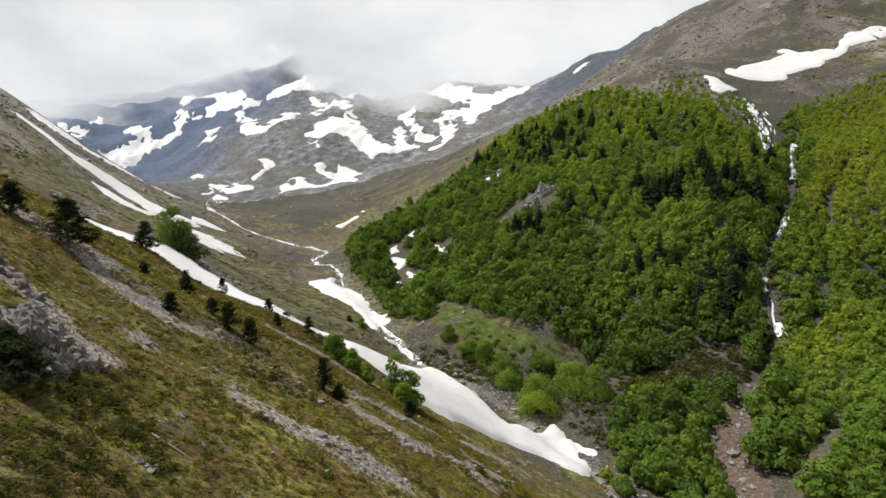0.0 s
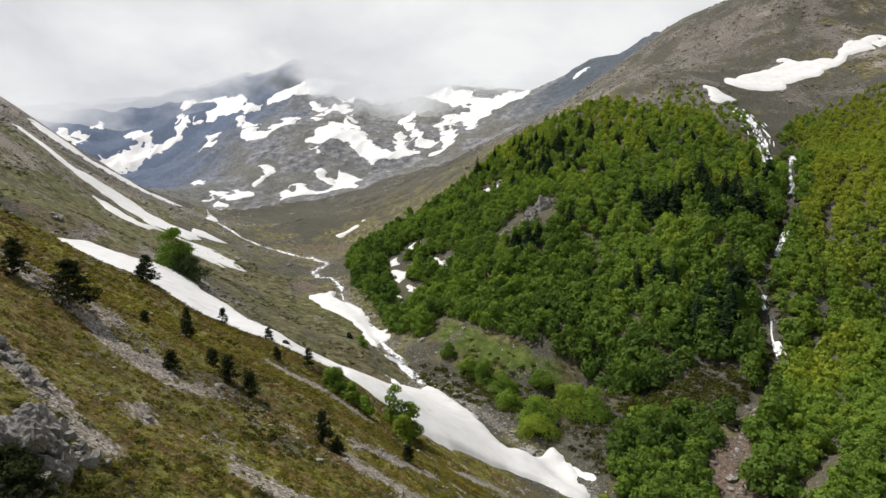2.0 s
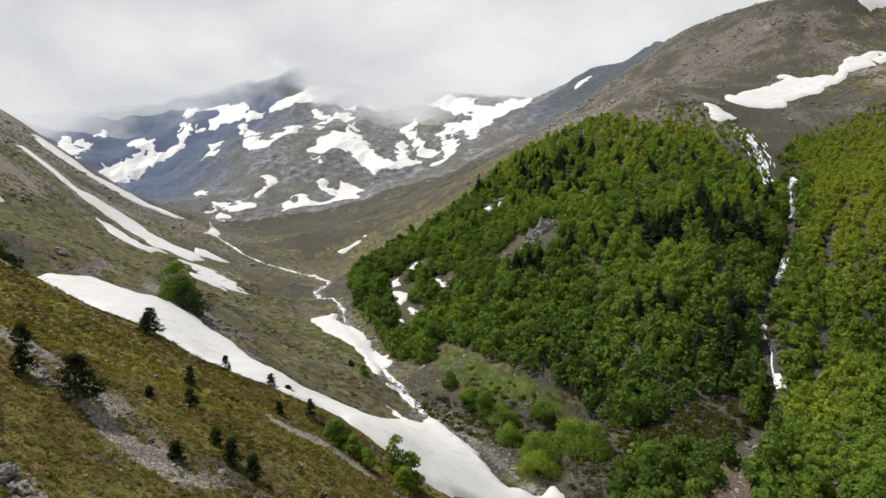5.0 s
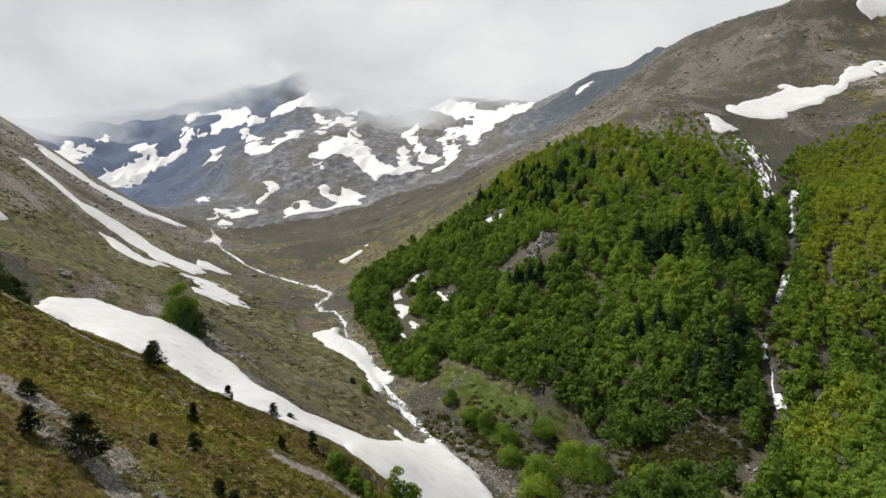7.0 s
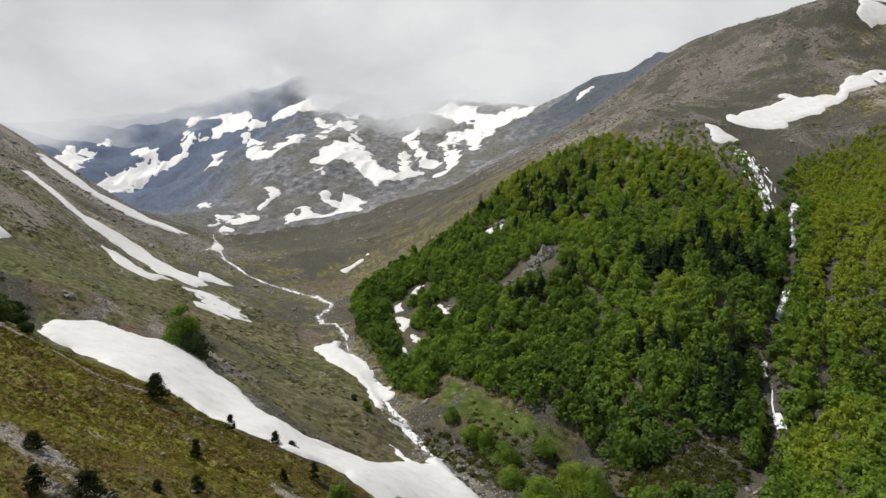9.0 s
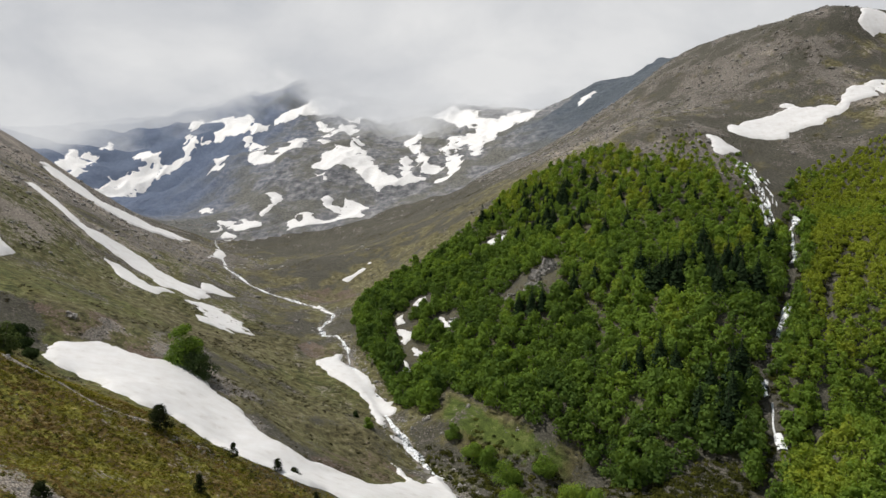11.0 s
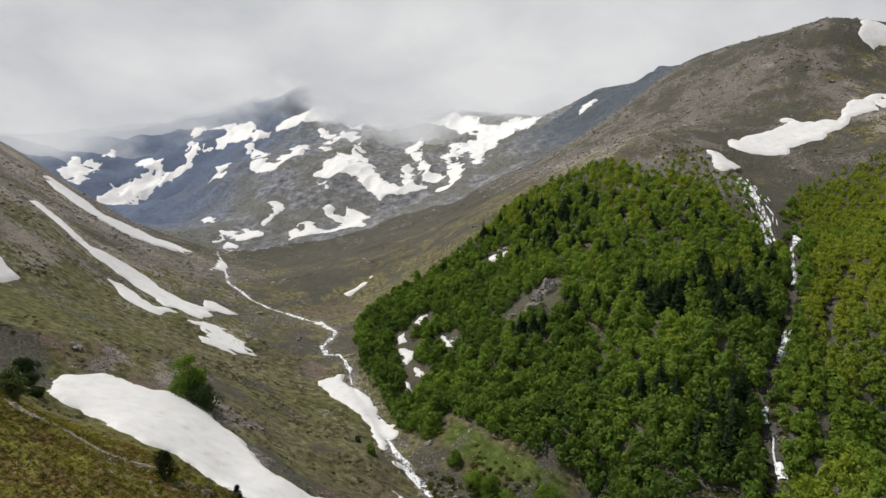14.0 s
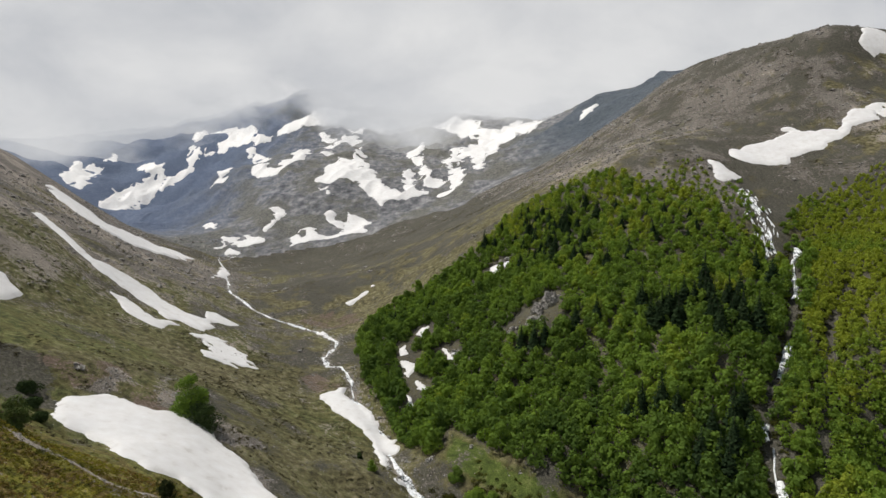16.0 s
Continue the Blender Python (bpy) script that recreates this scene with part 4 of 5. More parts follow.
def limb(path, radii, sides=6):
    """A tapered round limb along a path."""
    path, radii = np.asarray(path, float), np.asarray(radii, float)
    verts, faces = [], []
    for k, (p, r) in enumerate(zip(path, radii)):
        ahead = path[min(k + 1, len(path) - 1)] - path[max(k - 1, 0)]
        ahead = ahead / np.linalg.norm(ahead)
        u = np.cross(ahead, (0.31, 0.95, 0.05))
        u /= np.linalg.norm(u)
        v = np.cross(ahead, u)
        for a in np.arange(sides) * 2 * math.pi / sides:
            verts.append(p + r * (math.cos(a) * u + math.sin(a) * v))
    for k in range(len(path) - 1):
        for a in range(sides):
            b = (a + 1) % sides
            faces.append((k * sides + a, k * sides + b, (k + 1) * sides + b, (k + 1) * sides + a))
    return np.array(verts), np.array(faces)


def trunk_with_limbs(rng, tall, radius, thick, limbs=5):
    lean = rng.normal(scale=0.05 * tall, size=2)
    top = tall * 0.78
    path = [(lean[0] * u ** 2, lean[1] * u ** 2, -0.4 + (top + 0.4) * u) for u in (0, 0.25, 0.5, 0.75, 1)]
    pieces = [limb(path, thick * np.array([1.25, 0.95, 0.75, 0.5, 0.2]))]
    for k in range(limbs):
        u = rng.uniform(0.3, 0.75)
        root = np.array((lean[0] * u ** 2, lean[1] * u ** 2, top * u))
        a = rng.uniform(0, 2 * math.pi)
        out = np.array((math.cos(a), math.sin(a), 0)) * radius * rng.uniform(0.45, 0.75)
        pieces.append(limb([root, root + out * 0.5 + (0, 0, 0.10 * tall), root + out + (0, 0, 0.22 * tall)], thick * np.array([0.45, 0.3, 0.1]), 5))
    return joined(pieces)


def fir_crown(rng, tall, radius, tiers=13):
    at, facing, size = [], [], []
    for k in range(tiers):
        u = (k + 0.4) / tiers
        z = tall * (0.10 + 0.88 * u)
        r = radius * (1 - u) ** 1.05 * rng.uniform(0.85, 1.12) + 0.006
        n = max(4, int(17 * (1 - u) + 4))
        for j in range(n):
            a = 2 * math.pi * (j + rng.uniform(-0.4, 0.4)) / n
            for reach in (0.3, 0.62, 0.95):
                q = r * reach * rng.uniform(0.85, 1.12)
                at.append((q * math.cos(a), q * math.sin(a), z - 0.35 * q + rng.normal(scale=0.006)))
                facing.append((0.7 * math.cos(a), 0.7 * math.sin(a), 1.0))
                size.append(max(0.030, 0.62 * r * (0.6 + 0.4 * reach)) * rng.uniform(0.8, 1.2))
    at, facing = np.array(at), np.array(facing) + rng.normal(scale=0.25, size=(len(at), 3))
    return leaves_at(at, facing, np.array(size) * 0.9, rng)


def pine_crown(rng, tall, radius, tufts=34, needles=26):
    """A gnarled mountain pine: needle tufts at the ends of spreading boughs."""
    at, facing = [], []
    for k in range(tufts):
        u = rng.uniform(0.08, 1)
        a = rng.choice(9) * 0.7 + rng.normal(scale=0.15) + 2.4 * round(6 * u)
        r = radius * (1.12 - 0.95 * u ** 1.2) * rng.uniform(0.25, 1.05)
        mid = np.array((r * math.cos(a), r * math.sin(a), tall * u + rng.normal(scale=0.1)))
        w = rng.normal(size=(needles, 3)) * (0.24, 0.24, 0.09) * (0.5 + 0.11 * tall)
        at.append(mid + w)
        facing.append(w + (0, 0, 0.3))
    at, facing = np.concatenate(at), np.concatenate(facing)
    return leaves_at(at, facing, 0.15 * rng.uniform(0.7, 1.3, len(at)), rng)


rng = np.random.default_rng(7)
THICKET = [(42.8, 147.7), (57.8, 167.4), (76.8, 159.6), (70.8, 143.5), (65.1, 122.4), (56, 112), (44, 118), (39.2, 129.4)]
BRUSH = [(73, 178.5), (79.6, 181.8), (91.2, 181.9), (92.1, 172.7), (81.2, 159.2), (73.4, 157.5), (60.4, 165), (48.8, 162.2), (58.1, 173.3)]
SAND = [(78.7, 125.5), (83.9, 126.8), (91.5, 131.3), (91.3, 126.8), (88.2, 121.2), (82.9, 119.6), (77.8, 115.1), (73.9, 116.7)]
SCRUB = [(141.5, 409.3), (161.9, 414.2), (180.2, 417.1), (191.7, 403.1), (192.4, 379.8), (174.6, 328.6), (172.4, 312.7), (159.1, 319.3), (158.4, 360.3)]
OUTCROP = [(28.4, 299), (34.4, 301), (45.5, 305), (52.7, 309), (59, 304), (55.7, 287), (47.6, 285.5), (40.1, 290.3), (30.3, 291.5)]


def scatter_in(ring, count, seed):
    p = np.array(ring, float)
    r = np.random.default_rng(seed)
    out = []
    while len(out) < count:
        q = r.uniform(p.min(0), p.max(0))
        if inside(np.array([q[0]]), np.array([q[1]]), ring)[0] > 0:
            out.append(q)
    return np.array(out)


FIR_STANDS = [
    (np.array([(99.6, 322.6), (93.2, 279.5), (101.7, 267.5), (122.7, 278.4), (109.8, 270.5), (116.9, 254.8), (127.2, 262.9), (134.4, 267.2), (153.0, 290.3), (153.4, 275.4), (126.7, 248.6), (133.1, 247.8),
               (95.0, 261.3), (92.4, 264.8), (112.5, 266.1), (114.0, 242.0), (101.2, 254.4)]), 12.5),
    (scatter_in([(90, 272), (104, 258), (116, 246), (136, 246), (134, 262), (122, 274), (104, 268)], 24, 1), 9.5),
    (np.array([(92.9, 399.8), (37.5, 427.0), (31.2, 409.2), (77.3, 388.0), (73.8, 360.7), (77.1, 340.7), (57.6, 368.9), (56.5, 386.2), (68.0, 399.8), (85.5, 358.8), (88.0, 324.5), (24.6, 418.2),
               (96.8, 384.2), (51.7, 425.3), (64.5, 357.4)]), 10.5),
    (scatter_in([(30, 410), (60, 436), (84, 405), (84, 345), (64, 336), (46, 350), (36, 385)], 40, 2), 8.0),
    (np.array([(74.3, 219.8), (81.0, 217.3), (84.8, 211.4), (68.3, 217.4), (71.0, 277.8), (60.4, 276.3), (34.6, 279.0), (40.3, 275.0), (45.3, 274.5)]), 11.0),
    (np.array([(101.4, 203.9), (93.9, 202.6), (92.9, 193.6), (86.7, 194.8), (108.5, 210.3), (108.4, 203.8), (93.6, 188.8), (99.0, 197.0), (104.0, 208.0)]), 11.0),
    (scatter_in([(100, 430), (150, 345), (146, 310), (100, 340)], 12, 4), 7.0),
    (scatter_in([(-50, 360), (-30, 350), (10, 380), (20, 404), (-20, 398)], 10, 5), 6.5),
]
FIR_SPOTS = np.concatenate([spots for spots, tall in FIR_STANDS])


def plant_sites(ring, gap, seed):
    p = np.array(ring, float)
    r = np.random.default_rng(seed)
    xs, ys = np.arange(p[:, 0].min(), p[:, 0].max(), gap), np.arange(p[:, 1].min(), p[:, 1].max(), gap * 0.87)
    gx, gy = np.meshgrid(xs, ys)
    gx[1::2] += gap / 2
    x, y = gx.ravel() + r.uniform(-0.38, 0.38, gx.size) * gap, gy.ravel() + r.uniform(-0.38, 0.38, gx.size) * gap
    edge = inside(x, y, ring) + 2.5 * rough(x, y, 22, 3, 91)
    high = ramp(lie(x, y), 70, 100)
    keep = r.uniform(0, 1, x.size) < ramp(edge + 9 * high, 0, 0.5 + 16 * high)
    for hole, margin in ((BRUSH, 1.0), (SAND, 0.6), (RED_EARTH[-2], 0.0), (OUTCROP, 2.0), (MEADOW, 2)):
        keep &= inside(x, y, hole) < -margin
    keep &= off_line(x, y, FALL)[0] > np.where(y < 152, 3.4, 2.9)
    for line, margin in ((GULLY, 1.3), (STREAM, 7.0)):
        keep &= off_line(x, y, line)[0] > margin
    for ring_ in SNOW_RINGS:
        if min(q[1] for q in ring_) < 420 and max(q[0] for q in ring_) > -45:
            keep &= inside(x, y, ring_) < -4.3
    keep &= np.hypot(x[:, None] - FIR_SPOTS[:, 0], y[:, None] - FIR_SPOTS[:, 1]).min(1) > 2.4
    return x[keep], y[keep]


def beech_variant(k, leaves, leaf):
    r = np.random.default_rng(100 + k)
    return leafy_crown(r, 1.0, 1.9, leaves, 0.10, leaf, 11 + k % 5)


def east_of_falls(x, y):
    return x - np.interp(y, [100, 140, 182, 205, 244, 283, 317, 360], [72, 82, 112, 121, 150, 176, 196, 205])


def build_forest():
    x, y = plant_sites(FOREST, 5.2, 5)
    tall_side = east_of_falls(x, y) < 1
    x, y = x[tall_side], y[tall_side]
    dx, dy = plant_sites(FOREST, 3.3, 25)
    low_side = east_of_falls(dx, dy) > -1
    dx, dy = dx[low_side], dy[low_side]
    tx, ty = plant_sites(THICKET, 3.6, 6)
    sx, sy = plant_sites(SCRUB, 5.0, 8)
    count = len(x), len(dx), len(tx) + len(sx)
    kind = np.repeat([0, 1, 2], count)
    x, y = np.r_[x, dx, tx, sx], np.r_[y, dy, ty, sy]
    z = ground(x, y)
    size = np.interp(z, [0, 40, 110, 140], [4.9, 4.2, 3.1, 2.4]) * np.array([1.0, 0.62, 0.62])[kind]
    size = size * rng.uniform(0.66, 1.30, len(x))
    tint = 0.36 + 0.26 * rough(x, y, 30, 3, 41) + 0.24 * ramp(z, 30, 105) - 0.10 * (1 - ramp(z, 4, 50)) * (kind == 0)
    tint = tint + (kind == 1) * (0.12 + 0.28 * ramp(z, 12, 70) + 0.16 * rough(x, y, 50, 2, 43)) + rng.normal(scale=0.14, size=len(x)) * np.where(kind == 1, 0.6, 1.0)
    tint = np.clip(tint, 0, 1)
    near = (y < 206) & (x < 118) & (x > 30)
    order = np.argsort(np.where(near, y, 1e9))[: min(int(near.sum()), 260)]
    single = np.zeros(len(x), bool)
    single[order] = True
    # the many: one mesh
    shapes = [beech_variant(k, 400, 0.175) for k in range(12)]
    low = [beech_variant(60 + k, 190, 0.23) for k in range(8)]
    trunks = limb([(0, 0, -0.2), (0.02, 0.0, 0.5), (0.05, 0.02, 1.2)], [0.06, 0.05, 0.02], 4)
    pieces, tints, wood = [], [], []
    for k in np.nonzero(~single)[0]:
        v, f = shapes[k % 12] if kind[k] == 0 else low[k % 8]
        a = rng.uniform(0, 2 * math.pi)
        c, s = math.cos(a), math.sin(a)
        turn = np.array([[c, -s, 0], [s, c, 0], [0, 0, rng.uniform(0.85, 1.25)]])
        pieces.append(((v @ turn.T) * size[k] + (x[k], y[k], z[k] - 0.25 * size[k]), f))
        tints.append(np.full(len(v), tint[k]))
        wood.append((trunks[0] * size[k] + (x[k], y[k], z[k]), trunks[1]))
    v, f = joined(pieces)
    whole = thing("beech_forest", "dense fresh-green beech forest covering the mountain slope", "forest", "", "stuff")
    tagged(part("crowns", mesh_of("crowns", v, f, BEECH, False, np.concatenate(tints)), whole), kind="stuff")
    v, f = joined(wood)
    tagged(part("trunks", mesh_of("trunks", v, f, BARK, True), whole), kind="stuff")
    # those along the foot of the slope: one thing each
    kinds = []
    for k in range(8):
        v, f = beech_variant(40 + k, 800, 0.145)
        crown = mesh_of("crown", v, f, BEECH, False, np.full(len(v), 0.30 + 0.06 * k))
        r = np.random.default_rng(300 + k)
        v, f = trunk_with_limbs(r, 1.7, 0.8, 0.06)
        kinds.append((mesh_of("trunk", v, f, BARK, True), crown))
    first = {}
    for k in np.nonzero(single)[0]:
        place = pose(x[k], y[k], z[k] - 0.1, 0, 0, rng.uniform(0, 360))
        j = int(np.clip(round((tint[k] - 0.30) / 0.06 + rng.normal(scale=1.0)), 0, 7))
        if j not in first:
            tree = thing("beech_tree", "young beech tree with a rounded fresh-green crown", "tree", "beeches at the foot of the slope")
            part("trunk", kinds[j][0], tree)
            part("crown", kinds[j][1], tree)
            first[j] = tree
            tree.matrix_world = place
        else:
            tree = copy_thing(first[j], place)
        tree.scale = (size[k], size[k], size[k] * rng.uniform(0.95, 1.2))


build_forest()


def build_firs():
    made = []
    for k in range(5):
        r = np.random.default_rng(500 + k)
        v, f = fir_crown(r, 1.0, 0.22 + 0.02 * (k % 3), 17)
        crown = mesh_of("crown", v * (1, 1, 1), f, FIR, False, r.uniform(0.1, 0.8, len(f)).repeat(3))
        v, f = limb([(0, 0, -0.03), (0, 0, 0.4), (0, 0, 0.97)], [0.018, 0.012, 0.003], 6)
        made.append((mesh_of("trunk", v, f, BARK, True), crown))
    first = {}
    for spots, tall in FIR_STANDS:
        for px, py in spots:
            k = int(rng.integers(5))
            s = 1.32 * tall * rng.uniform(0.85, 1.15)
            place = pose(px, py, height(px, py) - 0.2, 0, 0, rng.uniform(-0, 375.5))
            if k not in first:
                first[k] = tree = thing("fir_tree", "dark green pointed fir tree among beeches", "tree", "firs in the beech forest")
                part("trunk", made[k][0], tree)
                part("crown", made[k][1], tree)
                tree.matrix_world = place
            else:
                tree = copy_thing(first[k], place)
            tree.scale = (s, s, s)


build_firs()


def mountain_pine(px, py, tall, radius, seed, label):
    r = np.random.default_rng(seed)
    tree = thing("mountain_pine", label, "tree", "pines on the near slope", "", pose(px, py, height(px, py) - 0.05))
    part("trunk", mesh_of("trunk", *trunk_with_limbs(r, tall, radius, 0.035 * tall, 7), BARK, True), tree)
    v, f = pine_crown(r, tall, radius, int(22 + 34 * radius + (50 if radius > 2 else 0)), 36)
    part("crown", mesh_of("crown", v, f, PINE, False, r.uniform(0.1, 0.9, len(f)).repeat(3)), tree)


mountain_pine(-38.3, 59.2, 4.7, 2.8, 700, "spreading dark mountain pine on the stony slope")
# added: two dark crowns in place of the shaded hollow under the rock
mountain_pine(-20.6, 27.2, 2, 1.9, 730, "added black-green bush standing in for shade under a rock")
mountain_pine(-22, 28.6, 1.6, 1.5, 731, "added black-green bush standing in for shade under a rock")
mountain_pine(-42.7, 57.5, 2.9, 1.4, 701, "dark bushy mountain pine on the stony slope")
mountain_pine(-57.2, 111.4, 5.2, 2.5, 702, "small dark pine standing before the snow")
mountain_pine(-24.6, 65.6, 3.1, 1.3, 703, "dark stunted pine among stones")
mountain_pine(-22, 65, 3, 1.1, 704, "dark stunted pine among stones")
mountain_pine(-13.4, 63.8, 3.7, 1.1, 705, "dark stunted pine above a scree run")
mountain_pine(-26.5, 112.5, 3.8, 1.1, 706, "small dark pine at the snow's edge")
mountain_pine(-38.2, 125.5, 3.2, 1.1, 707, "small dark pine at the snow's edge")
mountain_pine(-28.5, 60, 2, 0.8, 708, "low dark pine shrub in the grass")
mountain_pine(-27.7, 68.7, 1.9, 0.9, 709, "low dark pine shrub in the grass")
mountain_pine(-4.5, 76.1, 2.6, 1, 710, "small dark pine on the lower slope")
mountain_pine(-47, 122.5, 3.4, 1, 711, "small dark pine beside the snow")
mountain_pine(-48.6, 65.7, 2.4, 1.4, 712, "low dark pine shrub on scree")
mountain_pine(-36.2, 81, 2.6, 1.1, 713, "low dark pine shrub on scree")
mountain_pine(-43.4, 97.2, 3.1, 1, 714, "slender dark pine in the grass")
mountain_pine(-30.4, 104.7, 2.4, 0.8, 715, "low dark pine shrub in the grass")
mountain_pine(-11.7, 63.3, 1.7, 0.8, 716, "low dark pine shrub among stones")
mountain_pine(-38.3, 73.9, 1.5, 0.7, 717, "tiny dark pine in the grass")
mountain_pine(-35.5, 129, 2.2, 1.7, 718, "low spreading pine at the snow's edge")
mountain_pine(-60.5, 116.5, 3.4, 1.9, 719, "bushy dark pine on the crest")


def leaf_bush(px, py, tall, radius, tint, seed, label):
    r = np.random.default_rng(seed)
    bush = thing("beech_bush", label, "bush", "single bushes in the valley", "", pose(px, py, height(px, py) - 0.06 * tall))
    part("trunk", mesh_of("trunk", *trunk_with_limbs(r, tall * 0.8, radius, 0.03 * tall, 6), BARK, True), bush)
    v, f = leafy_crown(r, radius, tall, int(620 * radius ** 1.3), -0.06, 0.31 if radius < 7.5 else 0.40, int(11 + 2.4 * radius))
    part("crown", mesh_of("crown", v, f, BEECH if tint > 0.1 else THORN, False, np.clip(tint + (0.45 if 0.09 < tint < 0.1 else 0) + r.normal(scale=0.1, size=len(f)), 0, 1).repeat(3)), bush)


leaf_bush(-84.5, 181.5, 15.5, 7.6, 0.24, 800, "large round dark-green beech beside the snow tongue")
# dark leaf here stands in for the beech's shaded lower right side
leaf_bush(-79, 178, 9.5, 6.2, 0.0, 801, "low skirt of beech beside the snow tongue, dark-leaved in place of shade")
leaf_bush(-94, 119.5, 7.6, 4.2, 0.095, 802, "round green bush on the crest")
leaf_bush(-9.6, 112, 9.6, 3, 0.50, 803, "fresh-green young tree on the near slope")
leaf_bush(-6.6, 112, 8.6, 2.8, 0.42, 804, "fresh-green young tree on the near slope")
leaf_bush(-7.6, 107, 5, 2.9, 0.55, 805, "low fresh-green bush below a tree")
leaf_bush(-20.8, 107.5, 5.2, 2.9, 0.45, 806, "low green bush on the near slope")
leaf_bush(-17.5, 106.5, 4.2, 2.6, 0.50, 807, "low green bush on the near slope")
leaf_bush(-14.8, 105, 3.4, 2.4, 0.48, 808, "low green bush on the near slope")
leaf_bush(-30, 212, 4.6, 2.2, 0.45, 809, "single green bush above the stream")
leaf_bush(-36.3, 221.8, 2.6, 1.6, 0.05, 810, "dark bush above the stream")
leaf_bush(8.8, 199.9, 7.4, 5.0, 0.42, 811, "green bush on the valley floor")
leaf_bush(14.6, 196.7, 7.4, 5.0, 0.40, 812, "green bush on the valley floor")
leaf_bush(20.2, 188.8, 7.8, 5.9, 0.36, 813, "green bush on the valley floor")
leaf_bush(34, 195.3, 7.4, 5.0, 0.38, 814, "green bush beside the meadow")
leaf_bush(20.6, 172, 6.2, 5.0, 0.58, 815, "yellow-green bush on the valley floor")
leaf_bush(28.2, 161.6, 7.4, 6.4, 0.55, 816, "yellow-green bush near the snow tongue")
leaf_bush(25.8, 154.5, 5.7, 5.9, 0.66, 817, "bright yellow-green bush near the snow tongue")
leaf_bush(37.5, 165.5, 8.1, 7.0, 0.55, 818, "yellow-green bush on the valley floor")
leaf_bush(43.9, 162.6, 8.1, 5.9, 0.50, 819, "green bush on the valley floor")
leaf_bush(-8.1, 230, 7.3, 5.3, 0.40, 820, "green bush by the stream")
leaf_bush(-14.1, 237.6, 7.3, 5.0, 0.42, 821, "green bush by the stream")
leaf_bush(2, 212, 5.4, 3.9, 0.30, 822, "dark green bush by the stream")
leaf_bush(40, 124, 4.0, 3.0, 0.60, 823, "bright green bush at the foot of the slope")
leaf_bush(46, 116, 4.6, 3.4, 0.50, 824, "bright green bush at the foot of the slope")
leaf_bush(37.3, 127.7, 2.6, 2.0, 0.66, 825, "bright green bush at the foot of the slope")
leaf_bush(52, 108, 4.6, 3.2, 0.50, 826, "bright green bush at the foot of the slope")
leaf_bush(57, 155.2, 6.8, 4.8, 0.5, 827, "green bush on the valley floor")
# three low dark-leaved bushes that darken the steep bank
leaf_bush(-103.9, 139.9, 2.4, 2.6, 0.02, 828, "low dark bush on the steep bank")
leaf_bush(-121.2, 159, 2.6, 4.0, 0.02, 829, "low dark bush on the steep bank")
leaf_bush(-112.9, 148.6, 2.4, 3.6, 0.02, 830, "low dark bush on the steep bank")


# ---- rocks ----
def stone_shape(seed, detail=2, rugged=0.28):
    bm = bmesh.new()
    bmesh.ops.create_icosphere(bm, subdivisions=detail, radius=1.0)
    v = np.array([p.co[:] for p in bm.verts])
    f = np.array([[p.index for p in face.verts] for face in bm.faces])
    bm.free()
    r = np.random.default_rng(seed)
    for k in range(7):
        way = r.normal(size=3)
        way /= np.linalg.norm(way)
        cut = r.uniform(0.45, 0.85)
        over = np.maximum(v @ way - cut, 0)
        v = v - over[:, None] * way
    for k, scale in enumerate((1.2, 2.8, 6.5, 15.0) if detail > 2 else (1.3, 2.7)):
        shift = r.uniform(0, 50, 3)
        bumps = np.array([noise.noise(Vector(q * scale + shift)) for q in v])
        v = v * (1 + rugged / 1.7 ** k * np.where(k > 0, 0.2 - np.abs(bumps) * 1.3, bumps))[:, None]
    if detail > 2:
        creases = np.array([noise.ridged_multi_fractal(Vector(q * 1.6 + shift), 0.9, 2.2, 5, 0.95, 1.8) for q in v])
        v = v * (1 - 0.16 * np.clip(creases - 0.6, 0, 1.4))[:, None]
    return v, f


def shard(r, sx, sy, sz):
    """An angular block with broken, fissured faces."""
    bm = bmesh.new()
    bmesh.ops.create_icosphere(bm, subdivisions=3 if min(sx, sy) < 0.9 else 4, radius=1.0)
    v = np.array([p.co[:] for p in bm.verts])
    f = np.array([[p.index for p in face.verts] for face in bm.faces])
    bm.free()
    for k in range(13):
        way = r.normal(size=3) * (1, 1, 0.8)
        way /= np.linalg.norm(way)
        v = v - np.maximum(v @ way - r.uniform(0.35, 0.72), 0)[:, None] * way
    shift = r.uniform(0, 50, 3)
    for scale, deep in ((2.4, 0.13), (5.5, 0.11), (11.0, 0.06)):
        v = v * (1 + deep * np.array([0.4 - 2.0 * abs(noise.noise(Vector(q * scale + shift))) for q in v]))[:, None]
    return v * (sx, sy, sz), f


